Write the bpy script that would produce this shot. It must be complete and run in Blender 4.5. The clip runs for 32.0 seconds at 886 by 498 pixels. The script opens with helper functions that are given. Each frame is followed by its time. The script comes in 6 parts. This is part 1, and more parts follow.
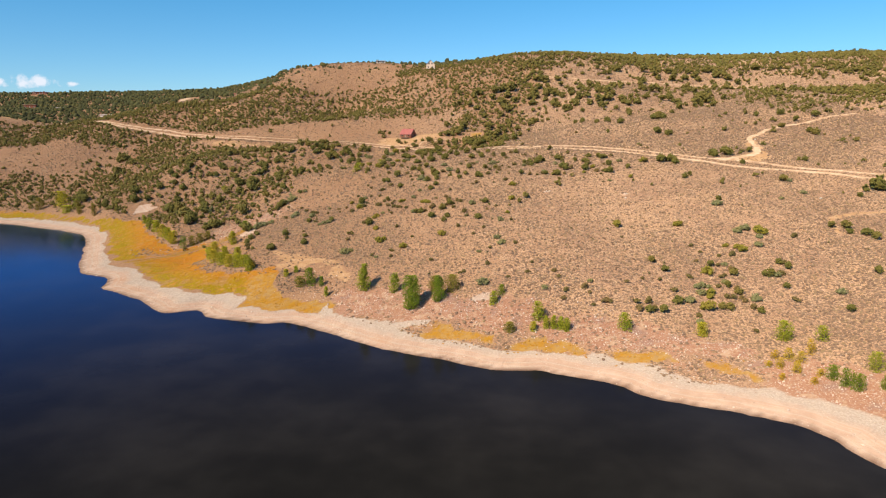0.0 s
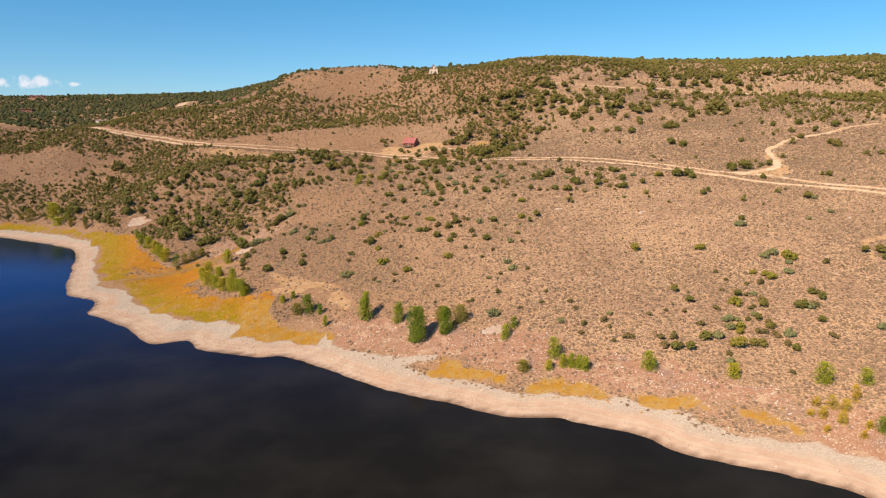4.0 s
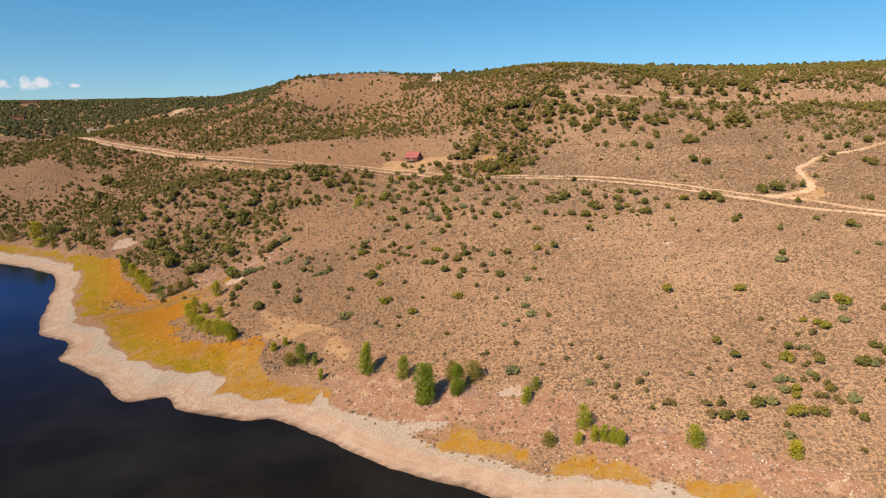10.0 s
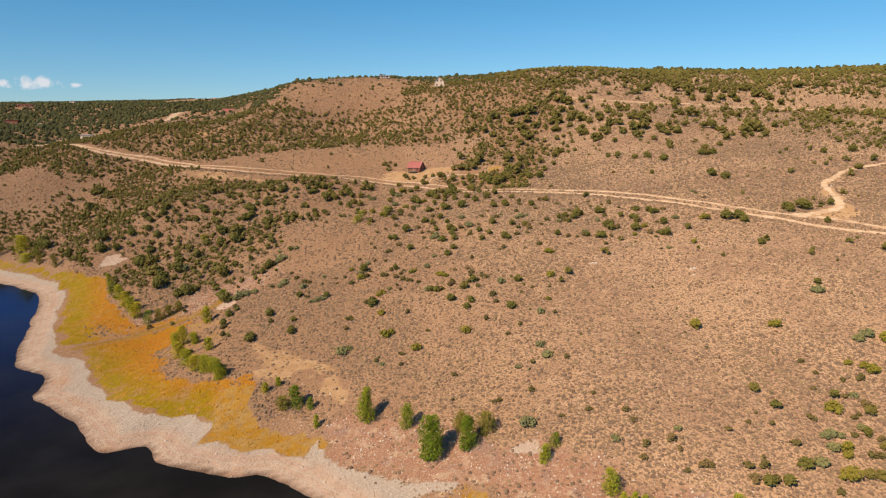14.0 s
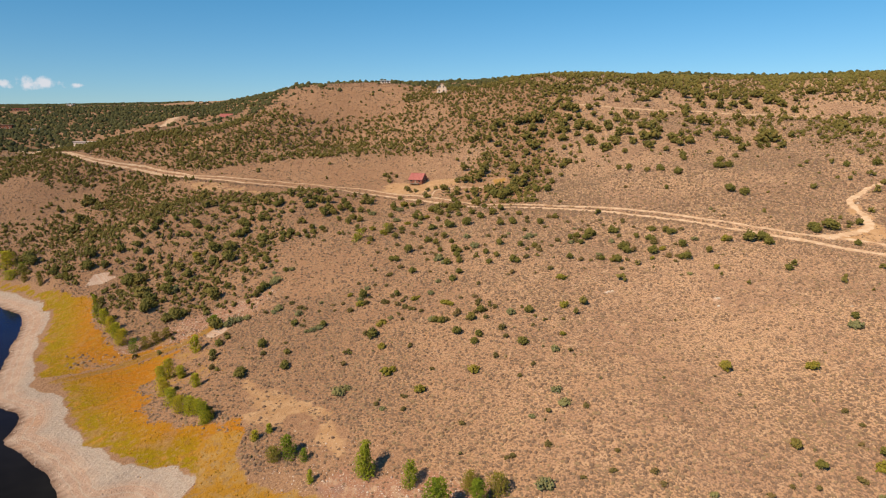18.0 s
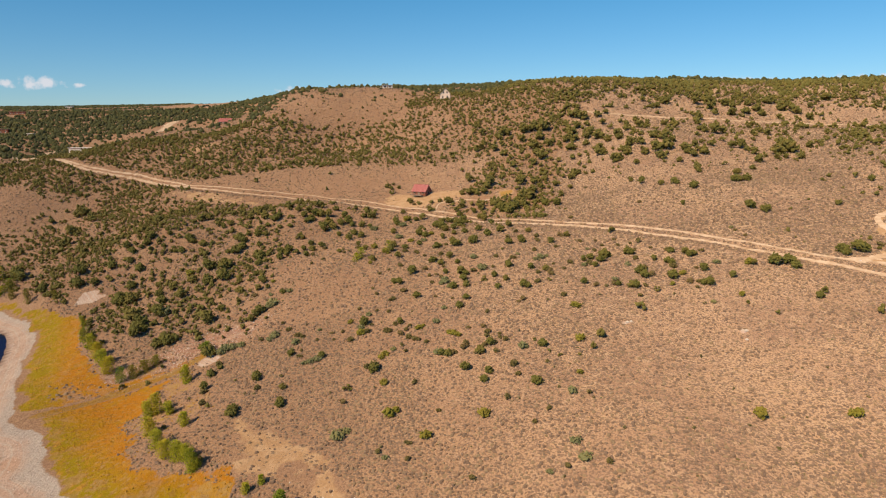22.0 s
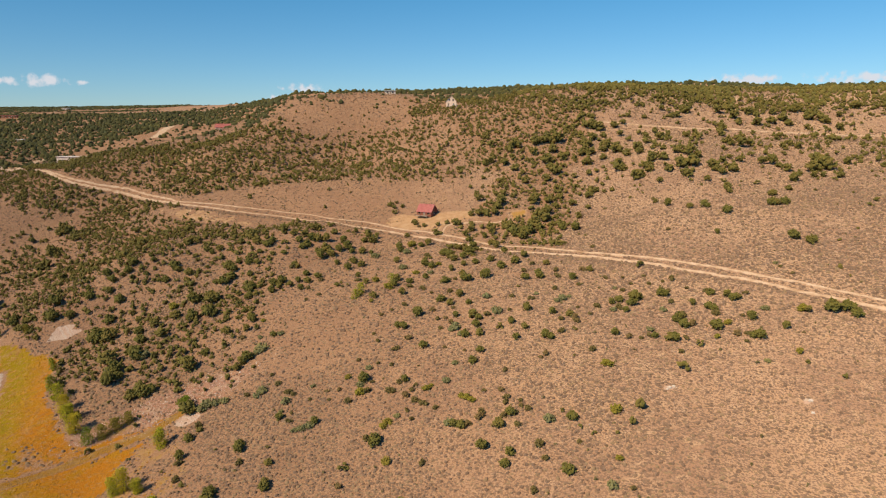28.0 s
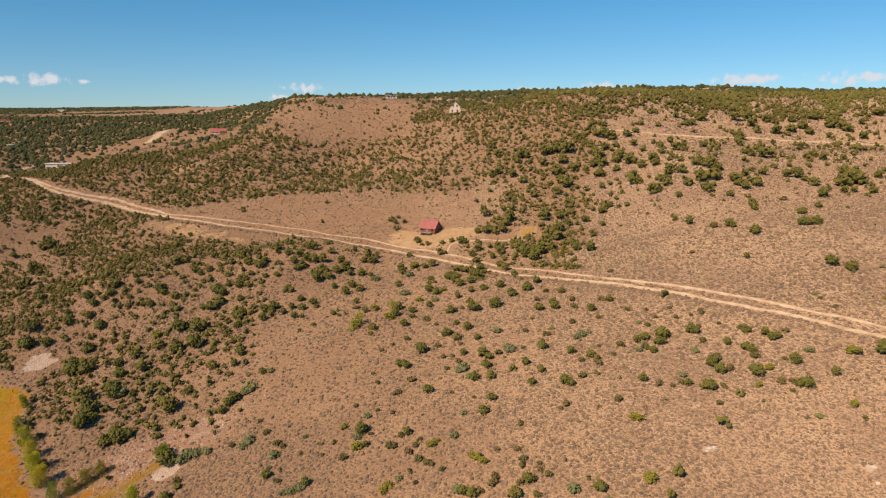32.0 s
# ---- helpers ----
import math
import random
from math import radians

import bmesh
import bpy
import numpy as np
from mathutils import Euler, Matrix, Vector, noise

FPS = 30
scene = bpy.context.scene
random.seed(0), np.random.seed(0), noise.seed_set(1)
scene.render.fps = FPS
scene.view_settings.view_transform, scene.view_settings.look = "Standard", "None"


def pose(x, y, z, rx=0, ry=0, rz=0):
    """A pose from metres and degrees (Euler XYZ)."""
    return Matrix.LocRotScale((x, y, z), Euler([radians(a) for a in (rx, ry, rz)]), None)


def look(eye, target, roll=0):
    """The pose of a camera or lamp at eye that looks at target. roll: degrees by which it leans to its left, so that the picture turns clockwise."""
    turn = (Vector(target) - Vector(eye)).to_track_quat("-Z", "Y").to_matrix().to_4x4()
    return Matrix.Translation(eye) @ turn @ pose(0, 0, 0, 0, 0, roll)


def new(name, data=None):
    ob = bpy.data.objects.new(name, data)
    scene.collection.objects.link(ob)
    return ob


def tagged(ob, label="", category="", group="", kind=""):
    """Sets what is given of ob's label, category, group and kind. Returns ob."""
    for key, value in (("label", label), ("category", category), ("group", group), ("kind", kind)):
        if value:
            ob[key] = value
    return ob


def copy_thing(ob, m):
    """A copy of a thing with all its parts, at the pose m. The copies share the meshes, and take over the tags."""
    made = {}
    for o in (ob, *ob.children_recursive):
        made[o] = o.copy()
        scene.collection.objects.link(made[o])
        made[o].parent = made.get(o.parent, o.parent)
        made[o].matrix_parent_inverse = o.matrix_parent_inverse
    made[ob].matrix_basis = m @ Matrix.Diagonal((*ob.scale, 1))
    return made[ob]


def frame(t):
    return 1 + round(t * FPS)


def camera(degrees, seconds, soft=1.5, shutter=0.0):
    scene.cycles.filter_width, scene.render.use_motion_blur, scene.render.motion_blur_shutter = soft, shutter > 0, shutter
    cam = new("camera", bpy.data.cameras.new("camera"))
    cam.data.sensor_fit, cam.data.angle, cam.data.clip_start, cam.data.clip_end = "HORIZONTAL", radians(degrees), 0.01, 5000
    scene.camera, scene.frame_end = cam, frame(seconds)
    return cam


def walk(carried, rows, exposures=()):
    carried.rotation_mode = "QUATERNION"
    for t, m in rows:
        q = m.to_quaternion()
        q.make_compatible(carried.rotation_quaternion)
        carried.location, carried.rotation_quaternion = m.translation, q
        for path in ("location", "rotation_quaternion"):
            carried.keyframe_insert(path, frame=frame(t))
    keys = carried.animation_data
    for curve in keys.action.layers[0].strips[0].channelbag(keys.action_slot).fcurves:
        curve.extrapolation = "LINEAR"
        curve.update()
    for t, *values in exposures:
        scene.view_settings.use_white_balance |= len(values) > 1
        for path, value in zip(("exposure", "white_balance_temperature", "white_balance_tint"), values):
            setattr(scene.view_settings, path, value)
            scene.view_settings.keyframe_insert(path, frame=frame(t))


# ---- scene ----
cam = camera(67.77, 32.0, 1.18)
PATH = [
    (0.0, pose(0.00, 0.00, 58.31, 79.326, -0.036, -0.000)),
    (2.0, pose(-0.89, 7.41, 60.91, 79.335, -0.056, 0.066)),
    (4.0, pose(-1.73, 14.87, 63.43, 79.353, -0.047, 0.117)),
    (6.0, pose(-2.51, 22.45, 65.84, 79.385, 0.007, 0.140)),
    (8.0, pose(-3.35, 30.28, 68.28, 79.407, 0.057, 0.146)),
    (10.0, pose(-4.32, 38.51, 70.87, 79.401, 0.059, 0.152)),
    (12.0, pose(-5.26, 47.09, 73.56, 79.377, 0.048, 0.174)),
    (14.0, pose(-6.01, 55.84, 76.24, 79.356, 0.065, 0.221)),
    (16.0, pose(-6.68, 64.26, 78.93, 79.354, 0.081, 0.264)),
    (18.0, pose(-7.39, 71.93, 81.61, 79.378, 0.065, 0.285)),
    (20.0, pose(-8.14, 79.19, 84.24, 79.392, 0.049, 0.327)),
    (22.0, pose(-8.90, 86.58, 86.78, 79.359, 0.065, 0.429)),
    (24.0, pose(-9.68, 94.85, 89.43, 79.289, 0.088, 0.541)),
    (26.0, pose(-10.50, 104.48, 92.34, 79.205, 0.087, 0.612)),
    (28.0, pose(-11.36, 114.92, 95.26, 79.134, 0.069, 0.658)),
    (30.0, pose(-12.24, 125.47, 97.93, 79.095, 0.046, 0.706)),
    (32.0, pose(-13.15, 136.00, 100.42, 79.076, 0.021, 0.759)),
]
walk(cam, PATH, [(0.0, 0.20, 6250, 9), (6.0, 0.07, 6430, 10), (13.0, -0.06, 6500, 10), (32.0, -0.14, 6500, 10)])

# ---- daylight ----
SUN_UP, SUN_FROM = radians(41), Vector((-0.66, -0.75, 0)).normalized()
world = bpy.data.worlds.new("day")
scene.world = world
world.use_nodes = True
wt = world.node_tree
sky = wt.nodes.new("ShaderNodeTexSky")
sky.sky_type, sky.sun_disc = "NISHITA", False
sky.sun_elevation, sky.sun_rotation = SUN_UP, math.atan2(SUN_FROM.x, SUN_FROM.y)
sky.altitude, sky.air_density, sky.dust_density, sky.ozone_density = 2000, 1.0, 0.4, 2.0
tint = wt.nodes.new("ShaderNodeMix")
tint.data_type, tint.blend_type = "RGBA", "MULTIPLY"
tint.inputs["Factor"].default_value = 1.0
aim, part_up = wt.nodes.new("ShaderNodeTexCoord"), wt.nodes.new("ShaderNodeSeparateXYZ")
wt.links.new(aim.outputs["Generated"], part_up.inputs[0])
low_sky, veil = wt.nodes.new("ShaderNodeMapRange"), wt.nodes.new("ShaderNodeMix")
wt.links.new(part_up.outputs[2], low_sky.inputs["Value"])
low_sky.inputs["From Min"].default_value, low_sky.inputs["From Max"].default_value = 0.0, 0.2
veil.data_type, veil.inputs["A"].default_value, veil.inputs["B"].default_value = "RGBA", (0.67, 0.82, 0.97, 1), (0.41, 0.97, 1.14, 1)
wt.links.new(low_sky.outputs[0], veil.inputs["Factor"])
wt.links.new(veil.outputs["Result"], tint.inputs["B"])
wt.links.new(sky.outputs[0], tint.inputs["A"])


def sky_clouds(node_tree, base):
    """Small soft fair-weather clouds low over the horizon, mixed into the sky's colour."""
    def op(kind, a, b=0.0):
        n = node_tree.nodes.new("ShaderNodeMath")
        n.operation = kind
        for s, v in zip(n.inputs, (a, b)):
            if isinstance(v, bpy.types.NodeSocket):
                node_tree.links.new(v, s)
            else:
                s.default_value = v
        return n.outputs[0]
    way = node_tree.nodes.new("ShaderNodeTexCoord").outputs["Generated"]
    split = node_tree.nodes.new("ShaderNodeSeparateXYZ")
    node_tree.links.new(way, split.inputs[0])
    az = op("MULTIPLY", op("ARCTAN2", split.outputs[0], split.outputs[1]), 180 / math.pi)
    up = op("MULTIPLY", op("ARCSINE", split.outputs[2]), 180 / math.pi)
    fluff = node_tree.nodes.new("ShaderNodeTexNoise")
    node_tree.links.new(way, fluff.inputs["Vector"])
    fluff.inputs["Scale"].default_value, fluff.inputs["Detail"].default_value = 95, 5
    puff = op("MULTIPLY", op("SUBTRACT", fluff.outputs["Fac"], 0.5), 2.6)
    total = None
    for a, e, w, h in ((-31.0, 3.05, 1.7, 0.55), (-33.9, 3.0, 1.5, 0.42), (-28.6, 2.95, 0.6, 0.22), (-12.2, 2.75, 2.1, 0.5), (-14.0, 1.95, 1.6, 0.4),
                       (23.0, 3.15, 3.0, 0.6), (31.5, 3.1, 4.2, 0.6), (12.5, 2.9, 2.2, 0.35), (6.5, 2.6, 2.0, 0.3)):
        u, v = op("DIVIDE", op("SUBTRACT", az, a), w), op("DIVIDE", op("SUBTRACT", up, e), h)
        inside_it = op("SUBTRACT", 1.0, op("SQRT", op("ADD", op("MULTIPLY", u, u), op("MULTIPLY", v, v))))
        total = inside_it if total is None else op("MAXIMUM", total, inside_it)
    ramp = node_tree.nodes.new("ShaderNodeMapRange")
    ramp.interpolation_type = "SMOOTHSTEP"
    node_tree.links.new(op("ADD", total, puff), ramp.inputs["Value"])
    ramp.inputs["From Min"].default_value, ramp.inputs["From Max"].default_value = 0.1, 0.9
    mix = node_tree.nodes.new("ShaderNodeMix")
    mix.data_type = "RGBA"
    node_tree.links.new(op("MULTIPLY", ramp.outputs["Result"], 0.85), mix.inputs["Factor"])
    node_tree.links.new(base, mix.inputs["A"])
    mix.inputs["B"].default_value = (7.9, 7.8, 8.2, 1)
    return mix.outputs["Result"]


wt.links.new(sky_clouds(wt, tint.outputs["Result"]), wt.nodes["Background"].inputs[0])
wt.nodes["Background"].inputs[1].default_value = 0.104
sun_data = bpy.data.lights.new("sun", "SUN")
sun_data.energy, sun_data.angle, sun_data.color = 5.2, radians(0.5), (1.0, 0.852, 0.60)
sun = new("sun", sun_data)
toward = SUN_FROM * math.cos(SUN_UP) + Vector((0, 0, math.sin(SUN_UP)))
sun.matrix_world = look(toward * 300, (0, 0, 0))


# ---- materials ----
class Nodes:
    """Short way to write a node material."""

    def __init__(self, name, roughness=0.9, specular=0.2):
        self.mat = bpy.data.materials.new(name)
        self.mat.use_nodes = True
        self.t = self.mat.node_tree
        self.out = self.t.nodes["Principled BSDF"]
        self.out.inputs["Roughness"].default_value = roughness
        self.out.inputs["Specular IOR Level"].default_value = specular
        self.out.inputs["Diffuse Roughness"].default_value = 1.0
        self.place = self.t.nodes.new("ShaderNodeNewGeometry").outputs["Position"]

    def put(self, socket, value):
        if isinstance(value, bpy.types.NodeSocket):
            self.t.links.new(value, socket)
        elif isinstance(value, (tuple, list)):
            socket.default_value = (*value, 1)[:4] if len(value) == 3 and socket.type == "RGBA" else value
        else:
            socket.default_value = value

    def noise(self, size, detail=4, rough=0.6, where=None):
        n = self.t.nodes.new("ShaderNodeTexNoise")
        self.put(n.inputs["Vector"], where or self.place)
        n.inputs["Scale"].default_value = 1 / size
        n.inputs["Detail"].default_value, n.inputs["Roughness"].default_value = detail, rough
        return n.outputs["Fac"]

    def ramp(self, value, low, high):
        n = self.t.nodes.new("ShaderNodeMapRange")
        n.interpolation_type = "SMOOTHSTEP"
        self.put(n.inputs["Value"], value)
        n.inputs["From Min"].default_value, n.inputs["From Max"].default_value = low, high
        return n.outputs["Result"]

    def math(self, op, a, b=0.0):
        n = self.t.nodes.new("ShaderNodeMath")
        n.operation = op
        self.put(n.inputs[0], a), self.put(n.inputs[1], b)
        return n.outputs[0]

    def mix(self, fac, a, b, how="MIX"):
        n = self.t.nodes.new("ShaderNodeMix")
        n.data_type, n.blend_type = "RGBA", how
        self.put(n.inputs["Factor"], fac), self.put(n.inputs["A"], a), self.put(n.inputs["B"], b)
        return n.outputs["Result"]

    def mask(self, name):
        n = self.t.nodes.new("ShaderNodeAttribute")
        n.attribute_name = name
        s = self.t.nodes.new("ShaderNodeSeparateColor")
        self.t.links.new(n.outputs["Color"], s.inputs[0])
        return s.outputs

    def own(self):
        return self.t.nodes.new("ShaderNodeObjectInfo").outputs["Random"]

    def island(self):
        return self.t.nodes.new("ShaderNodeNewGeometry").outputs["Random Per Island"]

    def colour(self, value):
        self.put(self.out.inputs["Base Color"], value)
        return self

    def relief(self, value, depth, strength=1.0):
        n = self.t.nodes.new("ShaderNodeBump")
        n.inputs["Strength"].default_value, n.inputs["Distance"].default_value = strength, depth
        self.put(n.inputs["Height"], value)
        self.t.links.new(n.outputs[0], self.out.inputs["Normal"])
        return self


def ground_material():
    m = Nodes("ground", 0.95, 0.1)
    a, b = m.mask("cover"), m.mask("dirt")
    fine, mid, wide = m.noise(0.5, 5), m.noise(3.5, 5), m.noise(28, 4)
    soil = m.mix(m.ramp(wide, 0.38, 0.62), (0.535, 0.318, 0.188), (0.42, 0.238, 0.146))
    soil = m.mix(m.ramp(mid, 0.45, 0.7), soil, (0.565, 0.35, 0.212))
    twigs = m.math("MULTIPLY", m.ramp(m.noise(0.5, 3), 0.475, 0.545), m.ramp(m.noise(9, 3), 0.1, 0.5))
    soil = m.mix(m.math("MULTIPLY", twigs, 0.82), soil, (0.225, 0.138, 0.096))
    ragged = m.math("ADD", m.math("MULTIPLY", m.math("SUBTRACT", mid, 0.5), 1.1), m.math("MULTIPLY", m.math("SUBTRACT", fine, 0.5), 0.5))

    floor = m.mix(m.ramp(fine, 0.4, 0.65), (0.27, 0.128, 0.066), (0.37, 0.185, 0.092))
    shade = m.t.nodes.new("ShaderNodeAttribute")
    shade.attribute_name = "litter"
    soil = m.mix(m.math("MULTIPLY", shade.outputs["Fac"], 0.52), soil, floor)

    def over(mask, tint, base, low=0.35, high=0.65):
        return m.mix(m.ramp(m.math("ADD", mask, ragged), low, high), base, tint)
    red = m.mix(m.ramp(fine, 0.4, 0.65), (0.35, 0.172, 0.108), (0.45, 0.245, 0.155))
    red = m.mix(m.ramp(m.noise(2.6, 4), 0.52, 0.66), red, (0.50, 0.32, 0.21))
    red = m.mix(m.math("MULTIPLY", m.ramp(m.noise(6, 4), 0.52, 0.68), 0.8), red, (0.31, 0.185, 0.145))
    col = over(a[2], red, soil)
    clay = m.mix(m.ramp(mid, 0.4, 0.65), (0.45, 0.255, 0.130), (0.52, 0.315, 0.175))
    col = over(b[1], clay, col)
    line = m.t.nodes.new("ShaderNodeAttribute")
    line.attribute_name = "inland"
    edge = m.math("ADD", line.outputs["Fac"], m.math("MULTIPLY", m.noise(9, 4), 16.0))
    green = m.mix(m.ramp(edge, 36, 24), (0.46, 0.172, 0.012), (0.31, 0.20, 0.006))
    green = m.mix(m.math("MULTIPLY", m.ramp(m.noise(7, 3), 0.52, 0.68), 0.55), green, (0.38, 0.20, 0.010))
    green = m.mix(m.math("MULTIPLY", m.ramp(m.noise(9, 4), 0.56, 0.66), 0.6), green, (0.40, 0.22, 0.10))
    green = m.mix(m.ramp(m.noise(4, 4), 0.52, 0.7), green, (0.47, 0.22, 0.03))
    green = m.mix(m.ramp(m.noise(1.2, 3), 0.5, 0.75), green, (0.42, 0.235, 0.09))
    green = m.mix(m.math("MULTIPLY", m.ramp(m.noise(1.6, 4), 0.52, 0.66), 0.6), green, (0.29, 0.14, 0.035))
    col = over(a[1], green, col)
    gold = m.mix(m.ramp(mid, 0.4, 0.65), (0.43, 0.205, 0.024), (0.43, 0.25, 0.085))
    gold = m.mix(m.math("MULTIPLY", m.ramp(m.noise(1.3, 4), 0.5, 0.64), 0.65), gold, (0.34, 0.20, 0.09))
    col = over(b[0], gold, col)
    sand = m.mix(m.ramp(m.noise(5, 5), 0.4, 0.65), (0.50, 0.325, 0.24), (0.58, 0.405, 0.31))
    sand = m.mix(m.ramp(m.noise(0.35, 3), 0.56, 0.68), sand, (0.54, 0.37, 0.265))
    sand = m.mix(m.ramp(m.noise(14, 3), 0.55, 0.72), sand, (0.52, 0.31, 0.21))
    terrace = m.t.nodes.new("ShaderNodeTexNoise")
    terrace.noise_dimensions = "1D"
    terrace.inputs["Scale"].default_value, terrace.inputs["Detail"].default_value = 1.0, 3
    m.put(terrace.inputs["W"], m.math("ADD", line.outputs["Fac"], m.math("MULTIPLY", m.noise(12, 3), 2.0)))
    sand = m.mix(m.math("MULTIPLY", m.ramp(terrace.outputs["Fac"], 0.52, 0.62), 0.5), sand, (0.54, 0.33, 0.23))
    sand = m.mix(m.math("MULTIPLY", m.ramp(terrace.outputs["Fac"], 0.46, 0.36), 0.5), sand, (0.56, 0.44, 0.35))
    sand = m.mix(m.math("MULTIPLY", m.ramp(m.math("ADD", line.outputs["Fac"], m.math("MULTIPLY", mid, 5.0)), 8.5, 12.5), m.math("MULTIPLY", m.ramp(line.outputs["Fac"], 34, 24), 0.75)), sand,
                 m.mix(m.ramp(m.noise(0.4, 3), 0.4, 0.6), (0.40, 0.315, 0.26), (0.52, 0.42, 0.35)))
    col = m.mix(m.ramp(m.math("ADD", a[0], m.math("MULTIPLY", ragged, 0.5)), 0.4, 0.6), col, sand)
    col = m.mix(m.math("MULTIPLY", b[2], 0.75), col, (0.10, 0.045, 0.025))
    m.colour(col)
    return m.relief(m.math("ADD", m.noise(0.7, 6, 0.7), m.math("MULTIPLY", m.noise(3, 3), 1.5)), 0.45, 1.0).mat


def water_material():
    """Dark still water: a murky body with faint cloud reflections painted in, under a gloss that grows towards grazing
    angles.
    """
    m = Nodes("lake_water", 0.5, 0.0)
    # Paler blotches in the base colour stand in for clouds mirrored in the lake.
    painted_clouds = m.math("ADD", m.noise(46, 4), m.math("MULTIPLY", m.noise(13, 4), 0.35))
    m.colour(m.mix(m.ramp(painted_clouds, 0.52, 0.95), (0.0100, 0.0094, 0.0095), (0.0215, 0.0195, 0.0190)))
    m.relief(m.math("ADD", m.noise(0.9, 3), m.noise(4, 2)), 0.03, 0.2)
    normal = m.out.inputs["Normal"].links[0].from_socket
    gloss, edge, join = (m.t.nodes.new("ShaderNode" + k) for k in ("BsdfGlossy", "Fresnel", "MixShader"))
    gloss.inputs["Color"].default_value, gloss.inputs["Roughness"].default_value = (0.30, 0.52, 1.0, 1), 0.13
    edge.inputs["IOR"].default_value = 1.33
    m.t.links.new(normal, gloss.inputs["Normal"])
    m.t.links.new(normal, edge.inputs["Normal"])
    rise = m.math("MAXIMUM", m.math("SUBTRACT", edge.outputs[0], 0.05), 0.0)
    m.put(join.inputs[0], m.math("MINIMUM", m.math("MULTIPLY", m.math("POWER", rise, 1.7), 3.4), 1.0))
    m.t.links.new(m.out.outputs[0], join.inputs[1])
    m.t.links.new(gloss.outputs[0], join.inputs[2])
    m.t.links.new(join.outputs[0], m.t.nodes["Material Output"].inputs["Surface"])
    return m.mat


def track_material():
    m = Nodes("track_dirt", 0.95, 0.1)
    col = m.mix(m.ramp(m.noise(2.2, 5), 0.4, 0.62), (0.53, 0.34, 0.215), (0.62, 0.43, 0.295))
    col = m.mix(m.ramp(m.noise(9, 4), 0.55, 0.7), col, (0.42, 0.245, 0.135))
    m.colour(col)
    return m.relief(m.noise(0.5, 5), 0.1, 0.6).mat


def plain(name, low, high, size=0.4, roughness=0.8, specular=0.3, depth=0.02):
    m = Nodes(name, roughness, specular)
    m.colour(m.mix(m.ramp(m.noise(size, 5), 0.35, 0.65), low, high))
    return m.relief(m.noise(size * 0.3, 4), depth, 0.5).mat


def leafy(name, dark, bright, dry, single=True):
    """Foliage: each clump and each plant its own shade."""
    m = Nodes(name, 0.75, 0.15)
    pick = m.own() if single else m.island()
    col = m.mix(m.ramp(m.noise(0.45, 3), 0.35, 0.65), dark, bright)
    col = m.mix(m.math("MULTIPLY", m.ramp(m.island(), 0.5, 1.0), 0.5), col, bright)
    col = m.mix(m.math("MULTIPLY", m.ramp(pick, 0.55, 1.0), 0.7), col, dry)
    return m.colour(col).mat


GROUND, WATER, TRACK = ground_material(), water_material(), track_material()


# ---- the land ----
ROWS = [60, 160, 230, 310, 410, 520, 650, 800, 1100, 1600, 3000]
RISE = [-7.9, -0.3, 15.3, 27.0, 43.9, 67.4, 104.7, 96.1, 120.5, 123.3, 142.4]
TILT = [0.0524, 0.11, 0.089, 0.1248, 0.1075, 0.0679, 0.0927, 0.0714, 0.0119, -0.0052, -0.0242]
BROW_TURN = [-34, -30, -26, -22, -18, -14, -12, -10, -8, -6, -4, -2, 0, 4, 8, 12, 16, 20, 24, 28, 32, 36]
BROW_RISE = [0.0446, 0.0455, 0.0472, 0.0489, 0.0541, 0.0681, 0.0827, 0.0885, 0.0897, 0.0921, 0.0887, 0.087, 0.0876, 0.0934, 0.0981, 0.1009, 0.1029, 0.104, 0.1039, 0.1029, 0.1014, 0.1012]
BROW_TOP = [132.0, 132.0, 132.0, 132.6, 128.2, 124.4, 127.7, 126.5, 125.6, 123.7, 126.6, 129.7, 131.9, 131.1, 129.9, 132.0, 132.4, 130.1, 127.9, 128.3, 129.3, 130.1]
MOUNDS = []


def mound(x, y, rise, radius):
    """One swell or hollow of the land: its middle, height and radius in metres."""
    MOUNDS.append((x, y, rise, radius))


mound(-108, 726, 24.3, 65)
mound(84, 582, 22.7, 65)
mound(-324, 414, -16.5, 95)
mound(-156, 575, 8.0, 42)
mound(-326, 657, 0.6, 22)
mound(-192, 642, -3.5, 26)
mound(12, 318, 11.1, 45)
mound(-84, 582, -15.3, 32)
mound(-348, 678, -26.3, 65)
mound(36, 198, 8.7, 22)
mound(-252, 558, 6.0, 34)
mound(108, 462, 10.7, 22)
mound(-156, 366, -8.7, 22)
mound(-12, 582, 9.9, 45)
mound(-156, 726, 4.0, 22)
mound(12, 678, 8.0, 32)
mound(-84, 414, 12.5, 22)
mound(108, 366, 6.2, 32)
mound(84, 270, 5.4, 32)
mound(-132, 774, 7.8, 22)
mound(84, 150, -3.1, 22)
mound(-108, 270, -6.6, 32)
mound(12, 630, -11.3, 32)
mound(-190, 640, -10.0, 40)
mound(12, 438, 8.8, 22)
mound(60, 462, -3.3, 22)
mound(204, 414, 7.5, 65)
mound(-235, 726, -10.0, 36)
mound(-228, 798, 12.3, 140)
mound(-228, 510, -7.7, 32)
mound(-156, 414, 7.9, 22)
mound(-60, 342, 3.6, 22)
mound(-251, 798, -3.0, 24)
mound(-22, 322, 3.2, 30)
mound(-27, 314, 5.5, 30)
mound(-20, 301, -13.3, 30)
mound(-28, 302, -5.3, 30)
mound(-36, 287, 11.3, 30)
mound(-36, 283, -4.2, 30)
mound(29, 279, -8.9, 30)
mound(26, 257, 5.4, 30)
